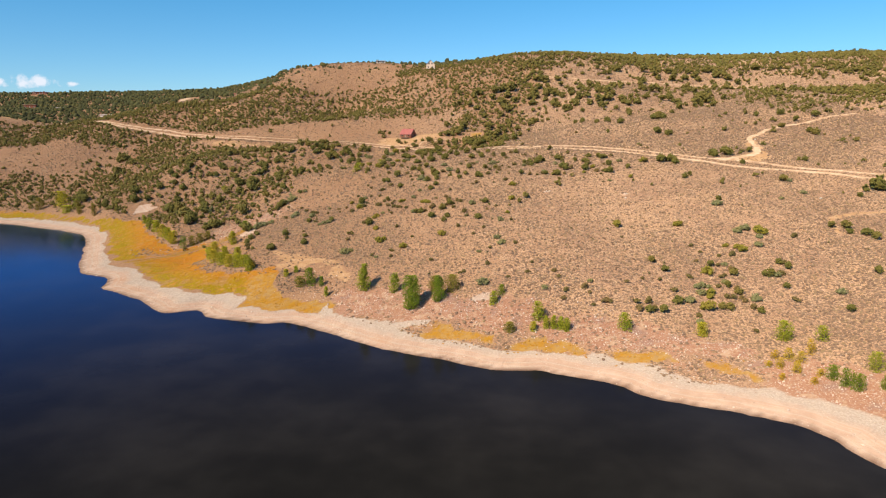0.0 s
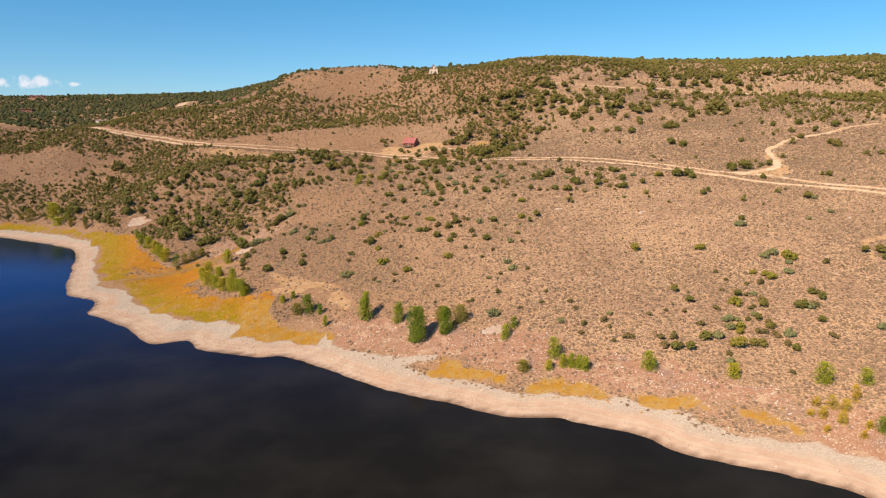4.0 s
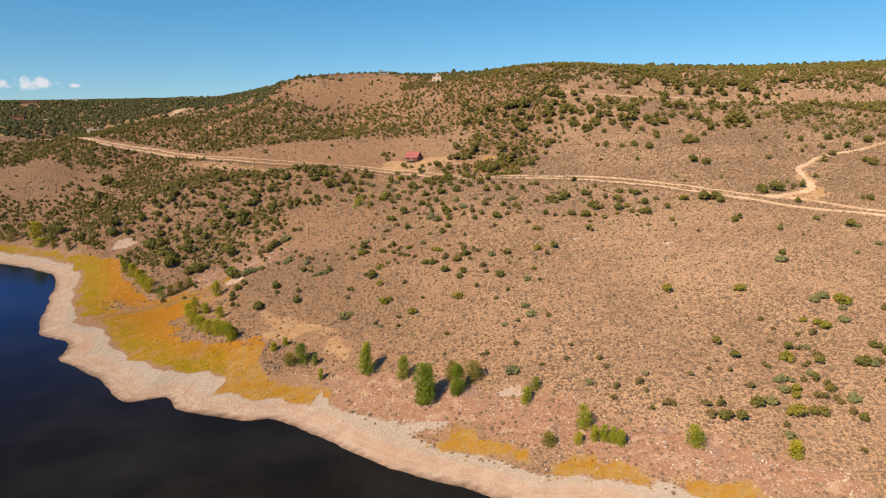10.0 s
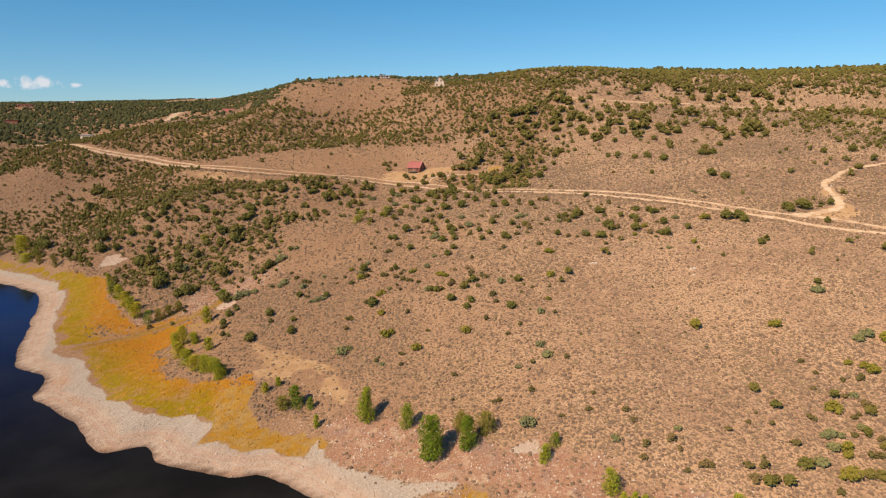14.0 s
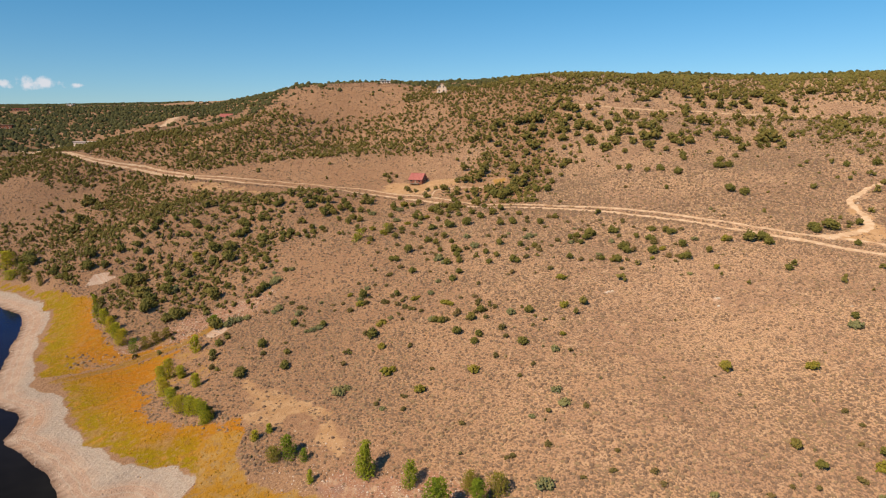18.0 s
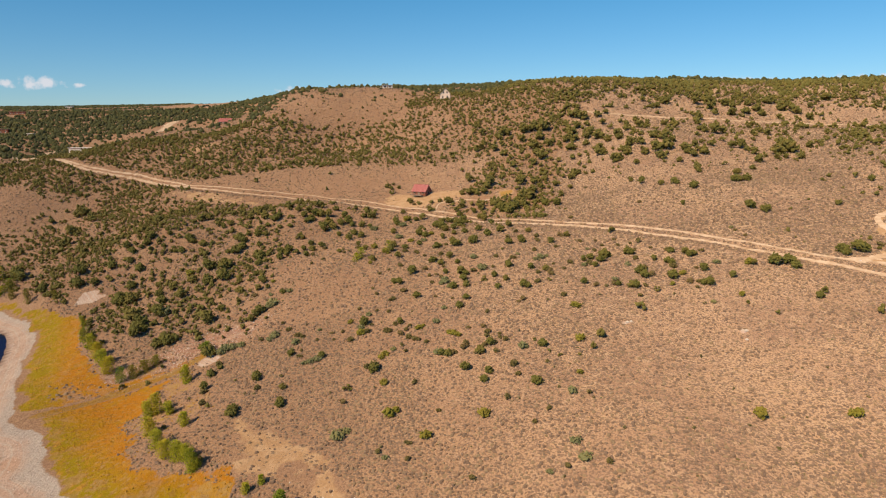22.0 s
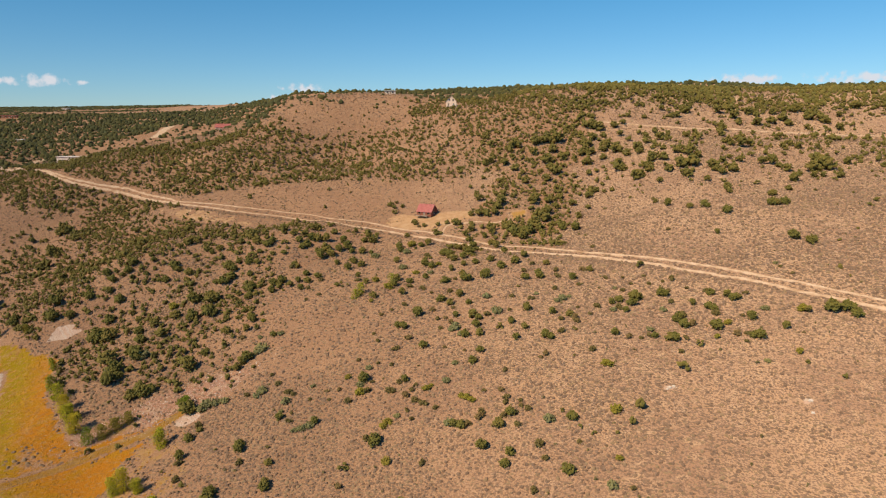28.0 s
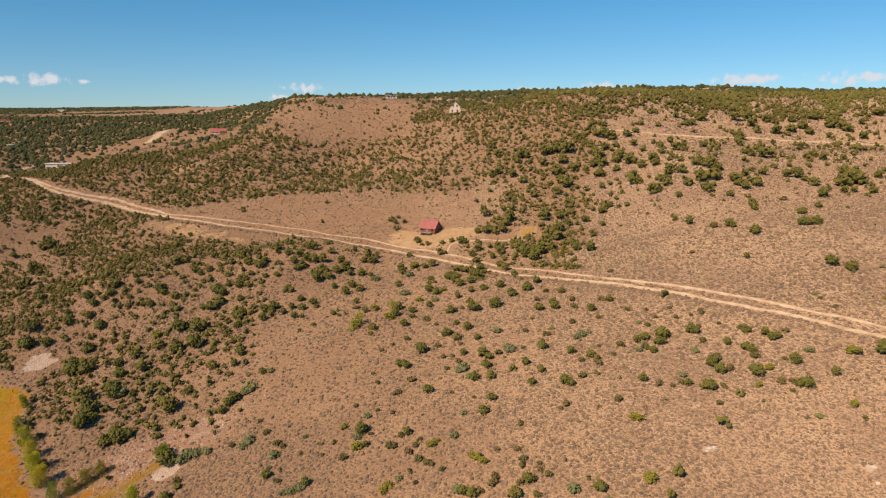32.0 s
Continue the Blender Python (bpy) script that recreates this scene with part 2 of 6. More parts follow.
mound(42, 266, -1.7, 30)
mound(73, 260, -5.0, 30)
mound(3, 315, -3.6, 30)
mound(-4, 314, -5.7, 30)
mound(-3, 297, 19.0, 30)
mound(16, 255, 7.1, 30)
mound(-7, 272, -11.2, 30)
mound(-4, 263, 4.1, 30)
mound(71, 285, 4.4, 30)
mound(111, 349, 4.1, 30)
mound(117, 348, -3.6, 30)
mound(101, 384, -5.5, 30)
mound(89, 393, 3.5, 30)
mound(83, 402, 2.7, 30)
mound(124, 389, 0.9, 30)
mound(123, 304, 4.5, 30)
mound(131, 309, -3.6, 30)
mound(102, 278, -5.7, 30)
mound(59, 221, 2.6, 30)
mound(80, 222, -5.4, 30)
mound(-130, 413, 6.1, 30)
mound(-89, 416, -3.6, 30)
mound(-241, 500, -3.6, 30)
mound(-36, 236, -5.2, 30)
mound(-67, 252, 3.7, 30)
mound(19, 212, -3.7, 30)
mound(-1, 233, 1.0, 30)
mound(97, 235, 9.3, 30)
mound(-93, 303, 10.9, 30)
mound(-167, 368, 1.9, 30)
mound(20, 428, -7.0, 30)
mound(-72, 319, 1.4, 30)
mound(103, 211, -0.5, 30)
mound(-24, 202, 2.9, 30)
mound(-90, 298, -14.4, 30)
mound(-334, 670, 1.9, 30)
mound(-22, 437, 2.2, 30)
mound(-11, 594, 2.7, 30)
BAY = [(-900.0, 452.0), (-420.0, 418.0), (-320.0, 400.0), (-263.5, 388.4), (-235.4, 375.3), (-206.9, 359.2), (-188.6, 342.5), (-172.2, 310.3), (-155.8, 277.4), (-145.9, 258.7), (-136.8, 251.6), (-131.6, 249.7), (-126.3, 241.3), (-123.2, 230.9), (-116.9, 226.8), (-107.3, 219.1), (-99.2, 211.8), (-93.1, 204.4), (-87.4, 199.2), (-83.7, 201.1), (-79.1, 203.1), (-75.8, 200.5), (-72.6, 195.6), (-66.0, 193.2), (-58.4, 190.9), (-52.9, 189.1), (-48.1, 190.3), (-40.5, 186.4)]
STRAND = [(-32.8, 180.0), (-24.6, 173.0), (-15.4, 165.6), (-6.3, 161.3), (2.3, 156.8), (6.4, 153.7), (11.8, 151.1), (18.5, 150.3), (23.3, 150.7), (28.8, 147.4), (36.1, 144.3), (40.4, 140.7), (43.1, 136.8), (48.0, 132.9), (54.0, 129.5), (60.1, 127.3), (65.7, 124.4), (70.5, 120.6), (73.7, 114.7), (75.0, 108.4), (76.1, 104.3), (118.0, 84.0), (150.0, 62.0), (210.0, 40.0), (300.0, 0.0), (420.0, -80.0)]
FAR_SHORE = [(900, -300), (500, -420), (-900, -420)]


def rounded(line, gap):
    """The line with its corners rounded, a point about every gap metres."""
    p = np.array(line, float)
    q = np.vstack([2 * p[0] - p[1], p, 2 * p[-1] - p[-2]])
    out = []
    for i in range(1, len(q) - 2):
        n = int(np.clip(np.hypot(*(q[i + 1] - q[i])) / gap, 1, 6))
        u = (np.arange(n) / n)[:, None]
        out.append(0.5 * (2 * q[i] + (q[i + 1] - q[i - 1]) * u + (2 * q[i - 1] - 5 * q[i] + 4 * q[i + 1] - q[i + 2]) * u ** 2 + (3 * q[i] - q[i - 1] - 3 * q[i + 1] + q[i + 2]) * u ** 3))
    return np.vstack(out + [p[-1:]])


LAKE = np.vstack([rounded(BAY + STRAND, 3.5), np.array(FAR_SHORE, float)])


def value_noise(x, y, size, seed=0):
    """Smooth noise from -1 to 1 with swells of that size, in metres."""
    u, v = x / size, y / size
    i, j = np.floor(u), np.floor(v)
    fu, fv = u - i, v - j
    fu, fv = fu * fu * (3 - 2 * fu), fv * fv * (3 - 2 * fv)

    def corner(a, b):
        s = np.sin(a * 127.1 + b * 311.7 + seed * 74.7) * 43758.5453
        return (s - np.floor(s)) * 2 - 1
    low = corner(i, j) * (1 - fu) + corner(i + 1, j) * fu
    high = corner(i, j + 1) * (1 - fu) + corner(i + 1, j + 1) * fu
    return low * (1 - fv) + high * fv


def line_distance(x, y, line):
    """Distance in plan from each point to a line of points."""
    best = np.full(x.shape, 1e9)
    for (ax, ay), (bx, by) in zip(line[:-1], line[1:]):
        dx, dy = bx - ax, by - ay
        k = np.clip(((x - ax) * dx + (y - ay) * dy) / (dx * dx + dy * dy), 0, 1)
        best = np.minimum(best, (x - ax - k * dx) ** 2 + (y - ay - k * dy) ** 2)
    return np.sqrt(best)


def in_lake(x, y):
    inside = np.zeros(x.shape, bool)
    for (ax, ay), (bx, by) in zip(LAKE, np.roll(LAKE, -1, 0)):
        if ay == by:
            continue
        inside ^= ((ay > y) != (by > y)) & (x < (bx - ax) * (y - ay) / (by - ay) + ax)
    return inside


def shore_distance(x, y):
    """Metres inland from the waterline, negative over the lake."""
    d = line_distance(x, y, np.vstack([LAKE, LAKE[:1]]))
    return np.where(in_lake(x, y), -d, d) + 0.55 * value_noise(x, y, 6.5, 31) + 0.3 * value_noise(x, y, 2.6, 32)


def smooth(a, b, v):
    k = np.clip((v - a) / (b - a), 0, 1)
    return k * k * (3 - 2 * k)


def row_mix(y, values):
    yy = np.clip(y, ROWS[0], ROWS[-1])
    i = np.clip(np.searchsorted(ROWS, yy, side="right") - 1, 0, len(ROWS) - 2)
    r, v = np.array(ROWS, float), np.array(values, float)
    u = (yy - r[i]) / (r[i + 1] - r[i])
    u = u * u * (3 - 2 * u) * 0.5 + u * 0.5
    return v[i] * (1 - u) + v[i + 1] * u


def height(x, y, d=None):
    """The land's height above the lake, in metres."""
    x, y = np.asarray(x, float), np.asarray(y, float)
    d = shore_distance(x, y) if d is None else d
    z = row_mix(y, RISE) + row_mix(y, TILT) * 400 * np.tanh(x / 400)
    for mx, my, rise, radius in MOUNDS:
        z = z + rise * np.exp(-((x - mx) ** 2 + (y - my) ** 2) / (2 * radius * radius))
    z = np.where(z > 117, z - 0.44 * (z - 117) * smooth(10, 80, x), z)
    turn = np.degrees(np.arctan2(x, np.maximum(y, 1)))
    brow = np.minimum(58.3 + y * np.interp(turn, BROW_TURN, BROW_RISE), np.interp(turn, BROW_TURN, BROW_TOP)) - 2.6 - 0.8 * smooth(6, 14, turn)
    start = np.interp(turn, (-19, -16, -13, -11), (960, 860, 700, 665))
    z = z + (brow - z) * smooth(0, 1, (y - start) / np.interp(turn, (-15, -11), (110, 55))) * (1 - smooth(1600, 2600, y))
    z = z + 0.5 * value_noise(x, y, 23, 1) + 0.22 * value_noise(x, y, 7.3, 2)
    z = np.maximum(z, 1.6 + 0.02 * np.maximum(d, 0))
    k = smooth(4, 34, d)
    beach = 0.11 * d + 0.12 * value_noise(x, y, 9, 3) * smooth(0, 6, d)
    return np.where(d < 0, np.maximum(0.16 * d, -5), beach * (1 - k) + z * k)


def ellipse(x, y, cx, cy, rx, ry, turn=0):
    """1 inside an ellipse of the plan, falling to 0 round its edge."""
    c, s = math.cos(radians(turn)), math.sin(radians(turn))
    u, v = (x - cx) * c + (y - cy) * s, (y - cy) * c - (x - cx) * s
    return 1 - smooth(0.7, 1.3, np.sqrt((u / rx) ** 2 + (v / ry) ** 2))


def inside(x, y, outline, edge=1.5):
    """1 inside an outline of the plan, 0 outside, with a soft edge."""
    hit = np.zeros(x.shape, bool)
    line = list(outline) + [outline[0]]
    for (ax, ay), (bx, by) in zip(line[:-1], line[1:]):
        if ay != by:
            hit ^= ((ay > y) != (by > y)) & (x < (bx - ax) * (y - ay) / (by - ay) + ax)
    d = line_distance(x, y, line)
    return smooth(-edge, edge, np.where(hit, d, -d))


BAY_MEADOW = [(-330, 440), (-255.7, 407.9), (-228.8, 390.3), (-200.1, 372.8), (-179.2, 364.3), (-162.1, 351.9), (-144.3, 318.3), (-127.4, 296.0), (-117.5, 287.3), (-111.7, 291.2), (-104.5, 291.8), (-94.3, 295.1), (-91.1, 297.1), (-94.7, 296.4), (-108.3, 288.8), (-115.9, 283.7), (-123.1, 278.4), (-131.4, 271.9), (-138.3, 273.9), (-146.8, 285.5), (-161.3, 313.5), (-175.4, 341.9), (-190.3, 362.1), (-210.3, 376.2), (-248.8, 397.0), (-335, 425)]
MEADOW_LOWER = [(-129.5, 268.2), (-121.2, 274.4), (-115.0, 281.3), (-106.9, 285.2), (-98.3, 288.4), (-100.7, 281.7), (-98.5, 266.8), (-86.4, 244.3), (-76.6, 231.4), (-68.8, 227.7), (-62.2, 227.5), (-57.0, 222.0), (-56.7, 215.8), (-57.7, 211.5), (-60.0, 204.7), (-64.4, 208.2), (-71.6, 214.1), (-79.1, 215.3), (-87.8, 219.3), (-100.3, 230.3), (-109.3, 239.0), (-117.8, 254.9), (-123.9, 264.9)]
RED_BANK = [(-35.0, 198.3), (-34.3, 203.9), (-31.3, 206.2), (-25.1, 202.5), (-17.6, 197.9), (-12.4, 190.3), (-6.4, 189.4), (0.1, 188.3), (5.3, 188.0), (12.7, 184.8), (17.1, 178.7), (16.4, 173.1), (7.1, 176.7), (-5.1, 180.3), (-12.7, 182.9), (-20.7, 186.6), (-30.8, 192.9)]
PURPLE_BANK = [(34.2, 171.0), (47.2, 169.2), (52.9, 165.2), (61.4, 160.5), (68.5, 157.5), (77.4, 152.8), (73.7, 146.0), (67.2, 148.2), (58.2, 152.5), (48.7, 157.5), (39.5, 160.1), (33.7, 164.6)]
CLEAR_FIELD = [(-184.4, 493.7), (-166.3, 488.3), (-147.1, 478.5), (-129.5, 466.2), (-105.2, 446.3), (-130.2, 455.4), (-148.3, 465.6), (-168.3, 478.2)]
CABIN_CLEAR = [(-43.1, 436.5), (-39.8, 444.7), (-29.0, 443.0), (-13.0, 439.2), (-0.0, 435.2), (-1.5, 428.6), (-15.5, 421.3), (-28.0, 422.9), (-38.4, 427.2)]
ORANGE_CLEAR = [(15.7, 431.7), (24.5, 435.1), (26.4, 429.4), (20.7, 423.5), (15.7, 423.7)]
ORANGE_FLAT = [(-68.1, 220.1), (-63.9, 222.3), (-58.4, 222.8), (-55.4, 217.1), (-55.5, 211.3), (-53, 208.5), (-45.3, 206.3), (-38.1, 202.9), (-35.2, 198.5), (-36.1, 195.9), (-47.2, 198.6), (-56.2, 200.7), (-63.2, 204.8)]
STONY_RIM = [(-101, 262), (-94, 248), (-84, 233), (-73, 225), (-63, 223), (-65, 231), (-80, 238), (-91, 254), (-97, 264)]
STONY_FLAT = [(-138, 289), (-119, 289), (-118, 280), (-126, 274.5), (-134, 279)]
CHANNEL = [(-131.1, 269.0), (-121.9, 275.9), (-115.4, 282.4), (-107.7, 287.4), (-99.1, 290.6), (-94.3, 295.1), (-91.4, 298.0)]
GOLD_A = [(-9.4, 177.5), (-6.3, 179.5), (-2.0, 178.9), (2.2, 176.6), (9.1, 172.6), (12.8, 169.0), (14.4, 164.0), (9.6, 165.5), (3.5, 168.0), (-2.7, 170.5), (-6.9, 174.5)]
GOLD_B = [(11.6, 165.2), (17.4, 166.0), (26.1, 165.4), (31.7, 163.3), (34.3, 159.7), (36.8, 156.3), (33.6, 156.4), (29.2, 159.1), (22.4, 159.0), (15.9, 161.1)]
GOLD_C = [(39.7, 158.0), (43.6, 157.1), (49.6, 155.3), (53.7, 153.2), (57.0, 149.7), (55.2, 149.0), (48.2, 151.3), (42.6, 153.5), (39.9, 155.6)]
GOLD_D = [(59.9, 149.3), (66.7, 147.1), (70.7, 143.1), (72.7, 137.5), (69.7, 138.5), (65.6, 141.8), (60.7, 145.7)]
GOLD_E = [(-48, 205), (-36, 202), (-35, 196), (-47, 199)]
GRAVEL = [(-36.4, 198.0), (-33.6, 193.1), (-29.6, 189.2), (-23.2, 186.1), (-17.8, 183.0), (-12.6, 180.8), (-7.6, 180.4), (-5.1, 180.1)]
SCARP = [(-63.8, 247.6), (-58.5, 238.6), (-51.0, 235.9), (-43.2, 230.4), (-36.8, 225.7)]
PALE_BANK = [(5.3, 187.1), (12.8, 185.1), (14.9, 181.7), (11.2, 182.3), (7.0, 184.2)]
TAN_BANK = [(-65.3, 247.7), (-55.8, 242.0), (-44.5, 233.3), (-35.3, 222.8), (-28.7, 214.9), (-27.9, 208.4), (-33.4, 210.2), (-40.7, 217.4), (-48.8, 222.5), (-54.8, 224.1), (-58.6, 220.4), (-62.0, 229.9)]
JUNCTION = [(130, 296), (140, 293), (146, 299), (149, 308), (153, 320), (156, 334), (150, 334), (147, 320), (142, 308), (134, 303), (124, 300)]
WEST_SLOPE = [(-385, 745), (-379, 775), (-351, 774), (-321, 771), (-243, 625), (-269, 617), (-330, 690)]
LOOP = [(153, 225), (142, 224), (135, 221), (129, 218), (127, 213), (127, 209)]
MUD_FLAT = [(-138, 254), (-140, 262), (-126, 261), (-114, 247), (-119, 242), (-130, 248)]


def covers(x, y, d):
    """How much beach, meadow, red soil, gold grass, bare clay and wet margin there is at each place."""
    wob = 4 * value_noise(x, y, 15, 5) + 1.5 * value_noise(x, y, 4, 6)
    width = 12 + 2.5 * value_noise(x, y, 40, 7) + 4 * smooth(-40, -60, x) * smooth(-125, -105, x)
    beach = (1 - smooth(width - 3, width + 3, d + wob * 0.5)) * (d > -30)
    wx, wy = x + 2.2 * value_noise(x, y, 6, 21) + value_noise(x, y, 2, 23), y + 2.2 * value_noise(x, y, 6, 22) + value_noise(x, y, 2, 24)
    beach = np.maximum(beach, inside(wx, wy, MUD_FLAT))
    ditch = 0.9 * (1 - smooth(0.9, 2.8, line_distance(x, y, CHANNEL)))
    meadow = np.maximum(inside(wx, wy, BAY_MEADOW, 2), inside(wx, wy, MEADOW_LOWER, 2)) * (1 - ditch)
    meadow = meadow * (1 - np.maximum(0.8 * inside(wx, wy, STONY_RIM, 2), 0.5 * inside(wx, wy, STONY_FLAT, 3)))
    beach = beach * (1 - meadow) * (1 - ditch)
    gold = np.maximum.reduce([inside(wx, wy, p, 2.6) for p in (GOLD_A, GOLD_B, GOLD_C, GOLD_D, GOLD_E)])
    gold = np.maximum(gold, 0.45 * ellipse(x, y, -101, 272, 20, 34, 35) * (1 - meadow) * (1 - ditch))
    gold = gold * (0.45 + 0.55 * smooth(-0.6, 0.2, value_noise(x, y, 4, 8)))
    gold = np.maximum(np.maximum(gold, 0.95 * inside(wx, wy, ORANGE_FLAT)), ditch)
    beach = beach * (1 - gold)
    red = smooth(10, 17, d + wob) * (1 - smooth(25, 34, d + wob)) * smooth(-60, -40, x) * (0.3 + 0.6 * smooth(-0.2, 0.5, value_noise(x, y, 16, 31)))
    red = np.maximum(red, 0.7 * ellipse(x, y, -100, 300, 30, 10, 20))
    red = np.maximum(red, np.maximum(0.95 * inside(wx, wy, RED_BANK, 2), 0.85 * inside(wx, wy, PURPLE_BANK, 2.5))) * (1 - gold)
    clay = np.maximum(0.9 * inside(wx, wy, CABIN_CLEAR, 3), inside(wx, wy, ORANGE_CLEAR, 1.5))
    clay = np.maximum(clay, 0.75 * inside(wx, wy, CLEAR_FIELD, 3) * smooth(-0.5, 0.4, value_noise(x + 2 * y, 3 * y - x, 9, 43)))
    clay = np.maximum(clay, 0.8 * (1 - smooth(0.5, 3.0, line_distance(x, y, SCARP))))
    clay = np.maximum(clay, 0.8 * (1 - smooth(0.5, 2.0, line_distance(x, y, LOOP))))
    clay = np.maximum(clay, 0.9 * ellipse(x, y, 142, 300, 5, 5))
    clay = np.maximum(clay, ellipse(x, y, -318, 661, 26, 10, 5) * 0.8)
    clay = np.maximum(clay, 0.85 * inside(wx, wy, TAN_BANK, 4) * smooth(-0.9, 0.1, value_noise(x, y, 5, 41)) * (1 - meadow))
    clay = np.maximum(clay, 0.8 * inside(wx, wy, JUNCTION, 1.5))
    clay = np.maximum(clay, 0.12 * inside(wx, wy, WEST_SLOPE, 10))
    clay = np.maximum(clay, 0.7 * ellipse(x, y, -189, 563, 15, 5, 10))
    clay = np.maximum(clay, ellipse(x, y, -246, 780, 26, 10, 5) * 0.6)
    clay = np.maximum(clay, 0.7 * ellipse(x, y, -85, 575, 9, 4))
    clay = np.maximum(clay, ellipse(x, y, -400, 660, 60, 20, 0) * 0.9)
    pale = np.maximum(ellipse(wx, wy, -167, 369, 6.5, 3.4, 0), 0.9 * ellipse(x, y, -88, 294, 4, 3, 20))
    pale = np.maximum(pale, inside(wx, wy, PALE_BANK))
    gold = np.maximum(gold, 0.6 * inside(wx, wy, ORANGE_CLEAR, 1.0))
    pale = np.maximum(pale, np.maximum(ellipse(x, y, 42, 267, 1.4, 1.4), ellipse(x, y, 72.5, 260, 1.2, 1.2)))
    pale = np.maximum(pale, 0.9 * (1 - smooth(0.6, 2.4, line_distance(x, y, GRAVEL))))
    beach = np.maximum(beach, pale)
    wet = (1 - smooth(0.5, 1.5, d + 0.15 * wob)) * (d > -2)
    wet = np.maximum(wet, 0.38 * ditch)
    return beach, meadow, red, gold, clay, wet


WEST_GROVE = [(-347, 620), (-291, 571), (-251, 546), (-200, 521), (-168, 493), (-192, 495), (-207, 494), (-220, 488), (-232, 491), (-230, 513), (-260, 518), (-281, 521)]
NORTH_GROVE = [(-304, 592), (-284, 593), (-250, 581), (-244, 627), (-184, 561), (-151, 560), (-107, 528), (-89, 505), (-139, 501), (-168, 493), (-194, 515), (-229, 538), (-260, 550)]
HILL_BELT = [(-131, 527), (-136, 590), (-93, 608), (-51, 579), (-27, 561), (4, 537), (18, 502), (-13, 484), (-44, 491), (-78, 514), (-103, 508)]
RAVINE_HEAD = [(9, 584), (76, 560), (72, 525), (63, 493), (45, 476), (33, 470), (27, 494), (3, 516), (1, 552)]
BARE_BROW = [(-199, 851), (-65, 703), (-46, 629), (-35, 578), (-77, 609), (-108, 600), (-133, 610)]
CABIN_FIELD = [(-172, 502), (-90, 508), (-37, 484), (-13, 463), (-3, 437), (-13, 418), (-41, 433), (-99, 464)]
WEST_KNOLL = [(-277, 513), (-243, 512), (-227, 497), (-237, 486), (-261, 488)]
SAGE_SLOPE = [(60, 429), (170, 416), (104, 308), (60, 343), (43, 363)]
EAST_BENCH = [(78, 552), (272, 582), (172, 420), (61, 433), (66, 492)]
MIDDLE_SLOPE = [(-85, 412), (-38, 418), (0, 372), (102, 305), (70, 252), (-66, 276), (-82, 338), (-76, 356)]
HOUSE_SLOPE = [(-305, 650), (-345, 800), (-300, 835), (-215, 830), (-178, 652), (-200, 625), (-245, 612), (-262, 622)]
STANDS = ((WEST_GROVE, 0.92), (NORTH_GROVE, 0.9), (HILL_BELT, 0.62), (RAVINE_HEAD, 0.95), (BARE_BROW, 0.07), (CABIN_FIELD, 0.01), (WEST_KNOLL, 0.12), (SAGE_SLOPE, 0.0), (EAST_BENCH, 0.1), (MIDDLE_SLOPE, 0.015), (HOUSE_SLOPE, 0.14))


